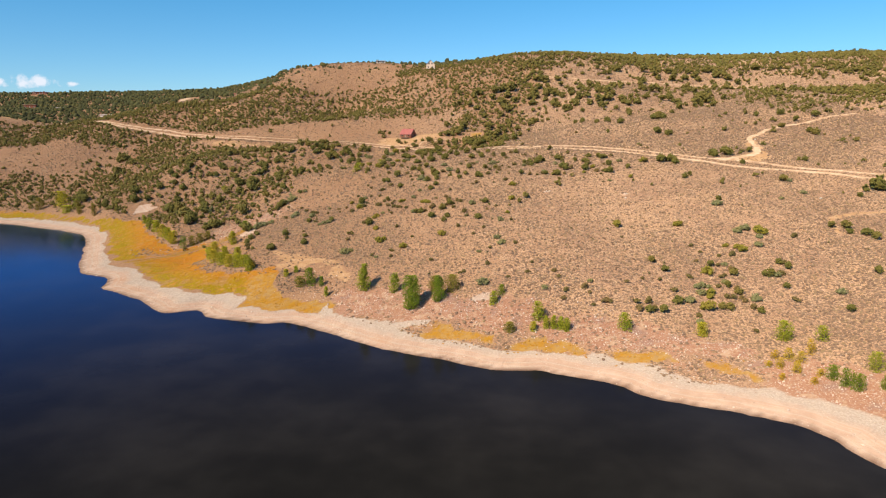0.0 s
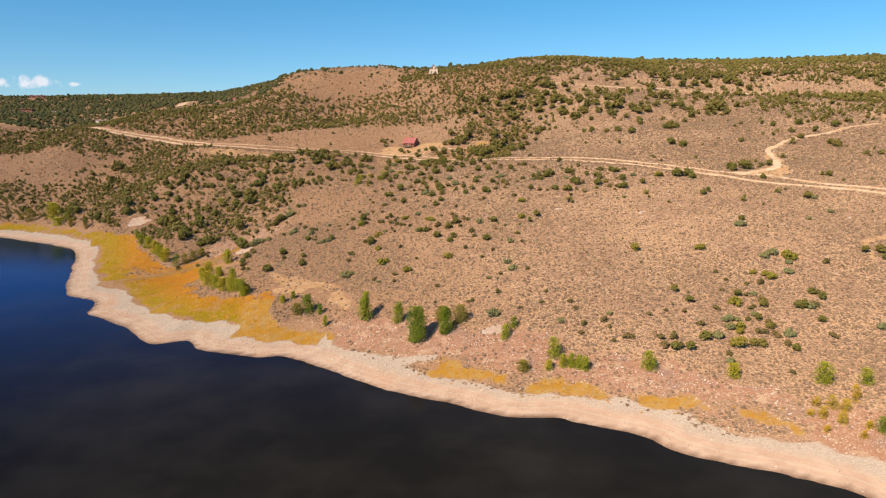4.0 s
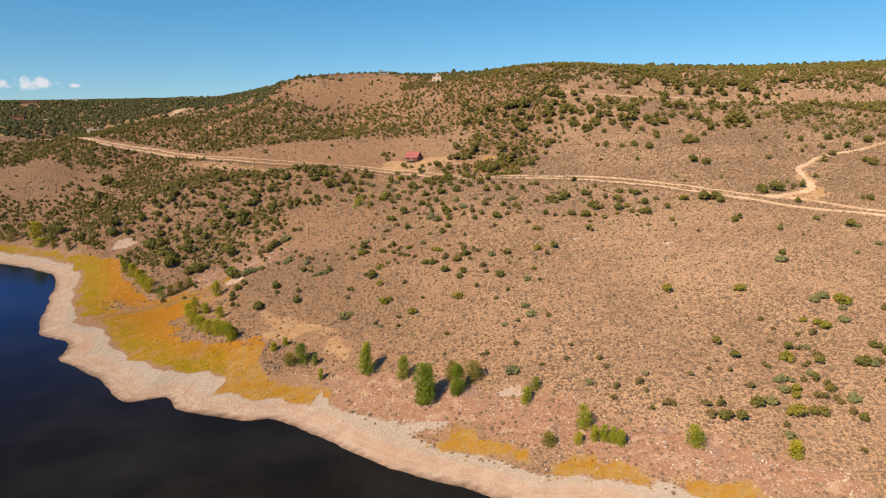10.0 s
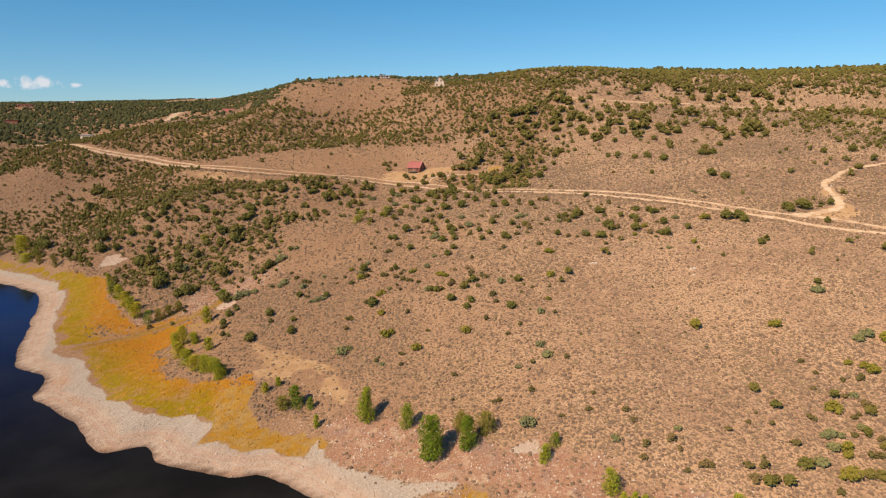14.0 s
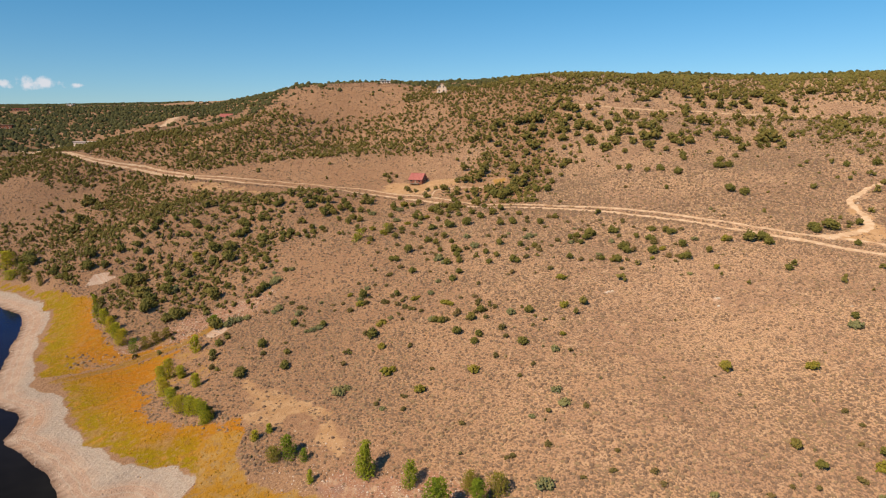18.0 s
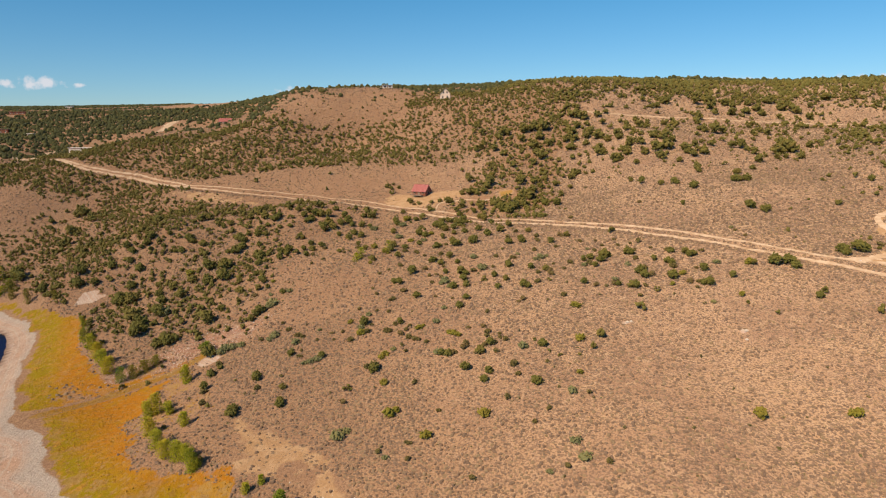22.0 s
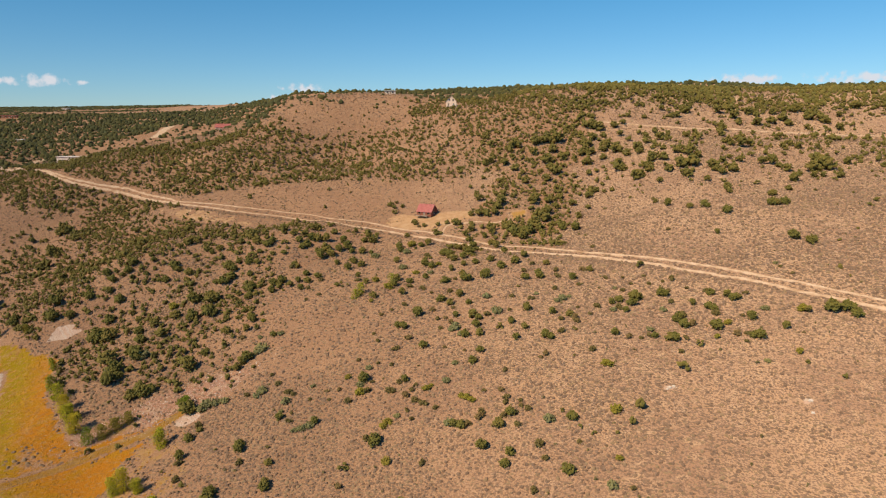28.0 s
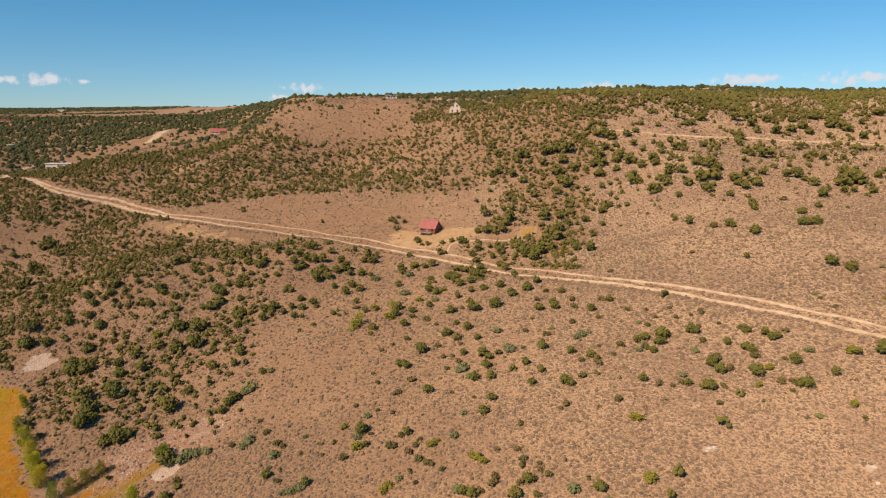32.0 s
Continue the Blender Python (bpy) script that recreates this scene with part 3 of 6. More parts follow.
def woods(x, y):
    """How densely junipers stand, 0 to 1."""
    e = ellipse
    w = 0.03 + 0 * x
    for cx, cy, rx, ry, turn, much in ((-210, 592, 165, 62, -25, 1.0), (-90, 572, 95, 34, -5, 0.85), (-240, 517, 85, 30, -38, 0.95), (-215, 428, 70, 32, -40, 0.9), (-150, 400, 95, 55, -48, 0.95),
                                       (-95, 345, 48, 32, -30, 0.85), (-60, 392, 85, 30, -25, 0.6), (10, 415, 20, 34, -20, 1.0), (32, 462, 22, 45, -20, 1.0), (45, 540, 62, 58, 0, 1.0), (-330, 440, 80, 36, -15, 0.8), (-290, 458, 45, 15, 0, 0.9), (-370, 560, 80, 45, 0, 0.95), (170, 615, 330, 50, 3, 1.0), (420, 610, 160, 60, 0, 1.0), (330, 470, 70, 50, 0, 0.6),
                                       (160, 488, 130, 62, 0, 0.27), (20, 385, 17, 10, -35, 1.0), (28, 420, 18, 26, -20, 1.0), (-35, 568, 48, 36, -20, 0.7), (-2, 522, 30, 40, 0, 0.85), (-110, 560, 80, 40, -10, 0.95), (20, 570, 60, 45, 0, 0.95), (230, 400, 50, 40, 0, 0.4), (-35, 360, 40, 20, -30, 0.4), (-25, 650, 30, 30, 0, 0.3)):
        w = np.maximum(w, much * e(x, y, cx, cy, rx, ry, turn))
    face = ellipse(x, y, -100, 655, 60, 45, 0)
    w = np.where(y > 640, np.maximum(w, 0.95 * (1 - face)), w)
    w = w * (1 - 0.9 * face) + 0.08 * face
    w = w * (1 - 0.97 * ellipse(x, y, -85, 487, 62, 16, -18)) * (1 - inside(x, y, CABIN_CLEAR, 3)) * (1 - 0.9 * inside(x, y, CLEAR_FIELD, 5)) * (1 - inside(x, y, ORANGE_CLEAR, 2))
    w = w * (1 - 0.92 * ellipse(x, y, -272, 500, 38, 10, 3)) * (1 - 0.8 * ellipse(x, y, -330, 700, 60, 24, 10)) * (1 - 0.85 * ellipse(x, y, -20, 700, 40, 30))
    w = w * (1 - 0.72 * inside(x, y, WEST_SLOPE, 8))
    plain_land = smooth(985, 1040, y + 25 * value_noise(x, y, 60, 33)) * smooth(-560, -450, x)
    w = w * (1 - 0.97 * plain_land * smooth(-0.55, -0.35, value_noise(x * 0.4, y * 2, 60, 34)))
    w = w * (0.4 + 0.6 * smooth(-0.35, 0.35, value_noise(x, y, 13, 11)))
    for outline, much in STANDS:
        m = inside(x, y, outline, 4)
        w = w * (1 - m) + much * m * (0.75 + 0.25 * smooth(-0.3, 0.4, value_noise(x, y, 11, 17)))
    for cx, cy, rx, ry in ((-322, 652, 26, 18), (-167, 365, 11, 9), (-250, 785, 26, 18), (-11, 612, 10, 14), (0, 700, 60, 42), (-285, 690, 20, 22), (-312, 815, 13, 62), (-57, 690, 10, 8), (-521, 845, 12, 10), (-590, 985, 16, 14), (-457, 797, 8, 10)):
        w = w * (1 - ellipse(x, y, cx, cy, rx, ry))
    return w


def steps(*legs):
    """Coordinates from the first leg's start, each leg (to, step)."""
    out = [legs[0]]
    for to, step in legs[1:]:
        n = max(1, round((to - out[-1]) / step))
        start = out[-1]
        out += [start + (to - start) * (i + 1) / n for i in range(n)]
    return np.array(out)


def sheet(name, verts, rows, cols, material, smooth_shade=True):
    """A mesh of rows x cols points in a grid."""
    me = bpy.data.meshes.new(name)
    i = np.arange(rows - 1)[:, None] * cols + np.arange(cols - 1)[None]
    quads = np.stack([i, i + 1, i + cols + 1, i + cols], -1).reshape(-1, 4)
    me.vertices.add(len(verts)), me.loops.add(quads.size), me.polygons.add(len(quads))
    me.vertices.foreach_set("co", np.ascontiguousarray(verts, dtype=np.float32).ravel())
    me.loops.foreach_set("vertex_index", quads.ravel().astype(np.int32))
    me.polygons.foreach_set("loop_start", np.arange(0, quads.size, 4, dtype=np.int32))
    me.polygons.foreach_set("use_smooth", np.full(len(quads), smooth_shade))
    me.update(calc_edges=True)
    me.materials.append(material)
    return me


def build_ground():
    xs = steps(-4600, (-1000, 240), (-440, 28), (-210, 5), (150, 1.9), (230, 3), (420, 6), (1000, 30), (4600, 240))
    ys = steps(-1000, (-300, 100), (90, 15), (330, 1.7), (540, 2.8), (820, 5), (1000, 8), (1600, 20), (4800, 110))
    x, y = [g.ravel() for g in np.meshgrid(xs, ys)]
    d = shore_distance(x, y)
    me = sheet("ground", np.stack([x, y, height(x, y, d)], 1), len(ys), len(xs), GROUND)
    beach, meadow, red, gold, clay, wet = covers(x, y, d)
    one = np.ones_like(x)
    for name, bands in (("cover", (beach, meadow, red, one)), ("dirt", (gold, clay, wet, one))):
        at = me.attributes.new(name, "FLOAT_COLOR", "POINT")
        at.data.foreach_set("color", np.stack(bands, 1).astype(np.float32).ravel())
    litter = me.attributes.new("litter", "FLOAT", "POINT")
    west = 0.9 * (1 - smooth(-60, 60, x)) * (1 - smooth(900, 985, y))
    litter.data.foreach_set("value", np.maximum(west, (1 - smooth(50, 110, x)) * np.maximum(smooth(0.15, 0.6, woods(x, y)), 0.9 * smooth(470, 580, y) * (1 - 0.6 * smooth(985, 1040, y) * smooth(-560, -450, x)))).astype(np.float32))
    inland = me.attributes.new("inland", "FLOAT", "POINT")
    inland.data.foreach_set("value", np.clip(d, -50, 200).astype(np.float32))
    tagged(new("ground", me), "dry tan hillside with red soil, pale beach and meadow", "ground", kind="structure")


build_ground()
wx, wy = [g.ravel() for g in np.meshgrid(steps(-4600, (-600, 400), (700, 130)), steps(-1000, (460, 73)))]
lake = sheet("water", np.stack([wx, wy, wx * 0], 1), 21, len(wx) // 21, WATER)
tagged(new("water", lake), "dark still lake water with faint ripples", "water", kind="structure")


def densify(line, gap):
    out = []
    pts = [Vector(p) for p in line]
    for i in range(len(pts) - 1):
        p0, p1, p2, p3 = pts[max(i - 1, 0)], pts[i], pts[i + 1], pts[min(i + 2, len(pts) - 1)]
        n = max(1, int((p2 - p1).length / gap))
        for k in range(n):
            u = k / n
            out.append(0.5 * ((2 * p1) + (p2 - p0) * u + (2 * p0 - 5 * p1 + 4 * p2 - p3) * u * u + (3 * p1 - p0 - 3 * p2 + p3) * u ** 3))
    return out + [pts[-1]]


def build_track(name, line, width, label, narrow=1.0):
    """A dirt track laid over the land, with ragged edges and a low crown."""
    pts = densify(line, 1.0)
    verts, across = [], 7
    for i, p in enumerate(pts):
        way = (pts[min(i + 1, len(pts) - 1)] - pts[max(i - 1, 0)]).normalized()
        side = Vector((way.y, -way.x))
        w = width * (1 - 0.62 * math.exp(-((p.x + 105) / 70) ** 2)) * (1 + (narrow - 1) * i / len(pts)) * (0.5 + 0.09 * math.sin(i * 0.7) + 0.2 * random.uniform(-1, 1))
        for j in range(across):
            q = p + side * (j / (across - 1) * 2 - 1) * w
            verts.append((q.x, q.y, 0.05 if j in (0, across - 1) else 0.22))
    v = np.array(verts)
    v[:, 2] += height(v[:, 0], v[:, 1])
    tagged(new(name, sheet(name, v, len(pts), across, TRACK)), label, "track", kind="structure")


LOWER_TRACK = [(-352.1, 627.6), (-329.6, 616.3), (-312.3, 598.9), (-281.1, 564.3), (-264.6, 551.6), (-250.2, 545.1), (-241.4, 541.8), (-229.2, 538.5), (-215.2, 531.1), (-198.6, 517.9), (-188.1, 509.5), (-173.3, 497.9), (-164.4, 491.6), (-149.0, 483.6), (-130.3, 473.2), (-113.5, 465.9), (-97.2, 458.1), (-80.5, 446.1), (-65.0, 434.2), (-51.3, 428.9), (-37.9, 421.9), (-25.0, 411.9), (-13.0, 402.5), (-1.7, 392.6), (8.5, 380.6), (18.0, 371.4), (27.1, 364.3), (36.2, 359.9), (44.6, 354.5), (52.1, 347.6), (59.4, 341.8), (65.8, 334.9), (72.3, 329.5), (78.6, 324.8), (84.8, 320.5), (90.3, 315.7), (95.4, 310.8), (110.8, 300.3), (119.6, 295.0), (127.7, 289.0), (135.7, 284.0), (143.9, 280.1), (152.8, 274.5), (185, 258), (215, 250)]
UPPER_TRACK = [(-351, 629), (-314.1, 601.8), (-285.5, 571.6), (-267.4, 556.7), (-255.0, 550.7), (-243.5, 546.0), (-229.1, 542.0), (-215.7, 536.2), (-199.4, 523.4), (-180.7, 507.7), (-170.3, 498.2), (-150.8, 488.5), (-132.4, 479.6), (-118.8, 474.2), (-99.0, 465.9), (-83.1, 458.2), (-66.7, 444.2), (-52.6, 439.1), (-38.4, 427.8), (-25.4, 419.9), (-17.8, 413.8), (-8.2, 407.3), (0.8, 398.6), (9.2, 389.5), (19.5, 383.1), (28.4, 372.0), (37.1, 364.2), (45.7, 359.0), (53.6, 352.7), (61.0, 346.8), (68.0, 340.8), (74.5, 335.1), (81.2, 330.6), (87.2, 325.4), (92.9, 320.7), (99.0, 317.2), (113.1, 305.7), (122.0, 300.2), (129.7, 297.7), (138.0, 292.4), (146.8, 285.1), (154.7, 277.7), (186, 264), (215, 258)]
SPUR = [(123.5, 298.7), (132.3, 300.8), (140.4, 303.6), (145.4, 308.5), (150.5, 320.7), (151.5, 328.4), (153.8, 335.5), (160.4, 340.1), (169.2, 347.2), (178.9, 350.6), (189.8, 351.6), (203.9, 357.4), (222, 362)]
HILL_ROAD = [(74.9, 538.4), (87.7, 535.7), (103.5, 532.4), (119.9, 531.6), (136.3, 531.0), (154.4, 534.7), (172.3, 537.3), (189.3, 537.4), (206.0, 537.4), (222.2, 536.3), (239.6, 532.1), (280, 525), (330, 520)]
WEST_ROAD = [(-350.0, 630.0), (-380.7, 696.6), (-379.8, 713.5), (-377.5, 724.0)]
FORK_ROAD = [(-520, 740), (-403.4, 668.1), (-376.7, 646.0), (-351.3, 628.2)]
RIDGE_TRACK = [(-16, 640), (-18, 665), (-21, 705), (-24, 742), (-28, 772)]
BENCH_TRACK = [(-302, 766), (-306, 785), (-312, 806), (-320, 840), (-325, 868)]
DRIVE = [(-15.4, 412.6), (-13.0, 422.3), (-5.5, 422.9), (2.0, 422.4), (9.3, 420.2), (17.0, 423.6)]
build_track("road_drive", DRIVE, 1.0, "short dirt drive by the cabin clearing")
build_track("road_lower", LOWER_TRACK, 2.0, "pale dusty dirt road across the sagebrush slope")
build_track("road_upper", UPPER_TRACK, 1.6, "pale dirt track running beside the main road")
build_track("road_spur", SPUR, 3.6, "bare dirt spur climbing from the road", 0.25)
build_track("road_hill", HILL_ROAD, 1.5, "narrow dirt road across the upper slope")
build_track("road_west", WEST_ROAD, 5.0, "dirt road climbing to the white building")
build_track("road_fork", FORK_ROAD, 6.0, "wide orange dirt road joining from the west")
build_track("road_ridge", RIDGE_TRACK, 4.0, "pale dirt drive beside the ridge house")
build_track("road_bench", BENCH_TRACK, 9.0, "pale dirt cut on the low ridge")


# ---- plants ----
RNG = np.random.default_rng(7)
OCTA = np.array([(1, 0, 0), (0, 1, 0), (-1, 0, 0), (0, -1, 0), (0, 0, 1), (0, 0, -0.8)], float)
OCTA_FACES = np.array([(0, 1, 4), (1, 2, 4), (2, 3, 4), (3, 0, 4), (1, 0, 5), (2, 1, 5), (3, 2, 5), (0, 3, 5)])


def turned(n):
    """n random turns, as matrices."""
    q = RNG.normal(size=(n, 4))
    q /= np.linalg.norm(q, axis=1)[:, None]
    w, x, y, z = q.T
    return np.stack([np.stack([1 - 2 * (y * y + z * z), 2 * (x * y - z * w), 2 * (x * z + y * w)], -1),
                     np.stack([2 * (x * y + z * w), 1 - 2 * (x * x + z * z), 2 * (y * z - x * w)], -1),
                     np.stack([2 * (x * z - y * w), 2 * (y * z + x * w), 1 - 2 * (x * x + y * y)], -1)], 1)


def tufts(centres, sizes, flat=0.55):
    """Leaf tufts: small ragged lumps, each turned its own way."""
    n = len(centres)
    shape = OCTA[None] * RNG.uniform(0.55, 1.35, (n, 6, 1)) * np.array((1, 0.75, flat))
    v = np.einsum("nij,nkj->nki", turned(n), shape) * sizes[:, None, None] + centres[:, None]
    f = OCTA_FACES[None] + (np.arange(n) * 6)[:, None, None]
    return v.reshape(-1, 3), f.reshape(-1, 3)


def crown_shape(count, lobes, spread, low, high, tuft, lean=0.0, heart=3):
    """A crown of unit radius: tufts over a few uneven lobes, open between them."""
    where = []
    for k in range(lobes):
        a = 2 * math.pi * (k + RNG.uniform(-0.3, 0.3)) / lobes
        out = spread * RNG.uniform(0.35, 1.0) * (0 if k == 0 else 1)
        z = low + (high - low) * (0.95 if k == 0 else RNG.uniform(0.1, 0.8))
        where.append((out * math.cos(a), out * math.sin(a), z, RNG.uniform(0.36, 0.56)))
    where = np.array(where)
    pick = where[RNG.integers(0, lobes, count)]
    d = RNG.normal(size=(count, 3))
    d[:, 2] += 0.25
    d /= np.linalg.norm(d, axis=1)[:, None]
    reach = pick[:, 3] * RNG.uniform(0.6, 1.12, count)
    c = pick[:, :3] + d * reach[:, None]
    c[:, 2] = np.maximum(c[:, 2], 0.06)
    c[:, 0] += lean * c[:, 2]
    core = np.repeat(where, heart, 0)
    c = np.vstack([core[:, :3] + RNG.uniform(-0.16, 0.16, (len(core), 3)), c])
    sizes = np.concatenate([core[:, 3] * RNG.uniform(0.75, 0.95, len(core)), tuft * RNG.uniform(0.6, 1.3, count)])
    return tufts(c, sizes, 0.75)


def dome(rings, sides=6, rough=0.3):
    """A small uneven mound of unit radius, open below: rings are (radius, height) from the ground up."""
    v = []
    for r, z in rings:
        for i in range(sides):
            a = 2 * math.pi * (i + RNG.uniform(-0.3, 0.3)) / sides
            k = r * RNG.uniform(1 - rough, 1 + rough)
            v.append((k * math.cos(a), k * math.sin(a), z * RNG.uniform(1 - rough, 1 + rough)))
    v.append((RNG.uniform(-0.25, 0.25), RNG.uniform(-0.25, 0.25), rings[-1][1] + 0.3))
    f = []
    for k in range(len(rings) - 1):
        for i in range(sides):
            a, b = k * sides + i, k * sides + (i + 1) % sides
            f += [(a, b, b + sides), (a, b + sides, a + sides)]
    top = (len(rings) - 1) * sides
    f += [(top + i, top + (i + 1) % sides, len(v) - 1) for i in range(sides)]
    return np.array(v), np.array(f)


def mesh_of(name, v, f, material):
    me = bpy.data.meshes.new(name)
    k = f.shape[1]
    me.vertices.add(len(v)), me.loops.add(f.size), me.polygons.add(len(f))
    me.vertices.foreach_set("co", np.ascontiguousarray(v, dtype=np.float32).ravel())
    me.loops.foreach_set("vertex_index", f.ravel().astype(np.int32))
    me.polygons.foreach_set("loop_start", np.arange(0, f.size, k, dtype=np.int32))
    me.update(calc_edges=True)
    me.materials.append(material)
    return me


def spread_out(shapes, x, y, size, tall=None, sink=0.1, base=None):
    """Copies of the shapes at the places of the plan, joined into one set of points and faces."""
    z = height(x, y) - sink if base is None else base
    tall = size if tall is None else tall
    vs, fs, at = [], [], 0
    kind, turn = RNG.integers(0, len(shapes), len(x)), RNG.uniform(0, 2 * math.pi, len(x))
    for k, (v, f) in enumerate(shapes):
        i = np.nonzero(kind == k)[0]
        if not len(i):
            continue
        c, s = np.cos(turn[i])[:, None], np.sin(turn[i])[:, None]
        p = np.stack([(v[None, :, 0] * c - v[None, :, 1] * s) * size[i, None] + x[i, None],
                      (v[None, :, 0] * s + v[None, :, 1] * c) * size[i, None] + y[i, None],
                      v[None, :, 2] * tall[i, None] + z[i, None]], -1)
        vs.append(p.reshape(-1, 3))
        fs.append((f[None] + (np.arange(len(i)) * len(v))[:, None, None]).reshape(-1, f.shape[1]) + at)
        at += len(i) * len(v)
    return np.concatenate(vs), np.concatenate(fs)


def limb(bm, a, b, ra, rb, sides=6):
    """A tapered branch from a to b."""
    a, b = Vector(a), Vector(b)
    q = (b - a).to_track_quat("Z", "Y")
    rings = []
    for p, r in ((a, ra), (a.lerp(b, 0.5) + Vector((random.uniform(-ra, ra), random.uniform(-ra, ra), 0)), (ra + rb) / 2), (b, rb)):
        rings.append([bm.verts.new(p + q @ Vector((r * math.cos(t), r * math.sin(t), 0))) for t in (2 * math.pi * i / sides for i in range(sides))])
    for lo, hi in zip(rings[:-1], rings[1:]):
        for i in range(sides):
            bm.faces.new((lo[i], lo[(i + 1) % sides], hi[(i + 1) % sides], hi[i]))
    bm.faces.new(rings[-1])


def bm_mesh(name, bm, material):
    me = bpy.data.meshes.new(name)
    bm.normal_update()
    bm.to_mesh(me)
    bm.free()
    me.materials.append(material)
    return me


def trunk_mesh(name, tall, radius, forks, reach, material):
    bm = bmesh.new()
    limb(bm, (0, 0, -0.15 * tall), (0.03 * tall, 0, tall * 0.55), radius, radius * 0.6)
    for k in range(forks):
        a = 2 * math.pi * k / forks + random.uniform(-0.4, 0.4)
        z = tall * random.uniform(0.15, 0.5)
        limb(bm, (0.01 * tall, 0, z), (reach * math.cos(a), reach * math.sin(a), z + tall * random.uniform(0.2, 0.45)), radius * 0.55, radius * 0.15, 5)
    return bm_mesh(name, bm, material)


BARK = plain("bark", (0.10, 0.065, 0.045), (0.19, 0.13, 0.09), 0.15, 0.9, 0.1, 0.05)
JUNIPER_GREEN = leafy("juniper_leaf", (0.127, 0.109, 0.027), (0.175, 0.147, 0.033), (0.225, 0.162, 0.042))
SHRUB_OLIVE = leafy("low_shrub_leaf", (0.110, 0.082, 0.028), (0.185, 0.135, 0.045), (0.225, 0.140, 0.058))
SAGE_GREEN = leafy("saltbush_leaf", (0.16, 0.145, 0.060), (0.25, 0.225, 0.10), (0.27, 0.225, 0.085))
RABBIT_GOLD = leafy("rabbitbrush_leaf", (0.16, 0.13, 0.018), (0.29, 0.23, 0.035), (0.26, 0.19, 0.035))
WILLOW_GREEN = leafy("willow_leaf", (0.19, 0.19, 0.014), (0.39, 0.37, 0.028), (0.44, 0.34, 0.026))
WOOD_GREEN = leafy("wood_leaf", (0.123, 0.103, 0.028), (0.185, 0.148, 0.035), (0.245, 0.168, 0.047), single=False)
FAR_GREEN = leafy("far_wood_leaf", (0.056, 0.055, 0.022), (0.105, 0.098, 0.034), (0.15, 0.12, 0.035), single=False)
BRUSH = leafy("brush_twig", (0.185, 0.110, 0.072), (0.27, 0.168, 0.110), (0.345, 0.225, 0.120), single=False)
SHRUB = leafy("small_shrub_leaf", (0.105, 0.085, 0.035), (0.20, 0.155, 0.06), (0.24, 0.16, 0.085), single=False)
GRASS = leafy("dry_grass", (0.45, 0.19, 0.014), (0.47, 0.23, 0.03), (0.34, 0.21, 0.010), single=False)


def plant(name, crown, trunk, label, category):
    """A plant with its own trunk and crown under one base."""
    base = new(name)
    tagged(base, label, category)
    for part_name, me in (("trunk", trunk), ("crown", crown)):
        new(part_name, me).parent = base
    return base


def plant_rows(kinds, places, group, grow=1.22):
    """Copies of the plants at the places (x, y, radius), the kinds in turn."""
    xy = np.array([(p[0], p[1]) for p in places], float)
    z = height(xy[:, 0], xy[:, 1])
    for i, (x, y, r) in enumerate(places):
        src = kinds[int(RNG.integers(0, len(kinds)))]
        r = r * grow
        m = pose(x, y, z[i] - 0.05, 0, 0, RNG.uniform(0, 360)) @ Matrix.Diagonal((r, r * RNG.uniform(0.85, 1.1), r * RNG.uniform(0.85, 1.12), 1))
        tagged(copy_thing(src, m), group=group)
    for src in kinds:
        for ob in (*src.children_recursive, src):
            bpy.data.objects.remove(ob)


JUNIPER_A = [(106.1, 165.1, 1.4), (85.4, 170.7, 1.2), (55.5, 171.2, 1.4), (59.5, 171.3, 1.5), (77.9, 172.8, 1.2), (75.9, 173.1, 1.2), (64.5, 175.3, 1.6), (83.2, 179.9, 1.2), (97.0, 180.8, 1.2), (123.5, 182.5, 1.4), (81.3, 183.6, 1.2), (95.4, 187.3, 1.3), (94.1, 187.5, 1.3), (85.5, 189.3, 1.4), (101.7, 190.1, 1.2), (65.7, 190.7, 1.2), (100.4, 192.9, 1.2), (80.9, 194.6, 1.4), (63.2, 195.6, 1.2), (135.3, 203.1, 1.5), (134.2, 206.0, 1.7), (129.8, 207.5, 1.3), (130.6, 211.2, 1.7), (126.5, 212.0, 1.5), (12.9, 239.5, 1.4), (101.3, 241.3, 1.2), (0.2, 245.4, 1.3), (156.1, 246.0, 1.3), (1.7, 248.5, 1.3), (-66.7, 250.4, 1.7), (-4.4, 252.5, 1.5), (-54.1, 252.6, 1.4)]
JUNIPER_B = [(166.8, 252.9, 3.6), (-67.0, 253.1, 1.6), (-54.4, 254.2, 1.2), (16.5, 256.4, 1.4), (-0.3, 258.3, 1.5), (-8.8, 261.2, 1.3), (-55.5, 261.3, 1.2), (2.9, 261.5, 1.3), (-29.7, 262.1, 1.8), (-10.6, 262.4, 1.3), (137.6, 267.2, 1.9), (-65.0, 268.9, 1.6), (-65.4, 271.5, 1.3), (-82.5, 274.0, 1.5), (-46.7, 274.1, 1.3), (101.0, 276.2, 1.3), (-57.3, 279.3, 1.3), (-83.2, 281.9, 1.4), (-23.9, 284.4, 1.3), (72.1, 285.7, 1.6), (70.4, 286.3, 1.3), (-5.4, 286.5, 1.3), (49.6, 287.1, 1.5), (48.5, 287.7, 1.4), (-35.5, 288.5, 1.8), (157.2, 288.5, 1.5), (44.8, 289.2, 1.2), (80.8, 289.9, 1.3), (62.4, 291.0, 1.7), (-3.1, 291.2, 1.2), (34.5, 291.5, 1.3), (131.6, 291.7, 1.2)]
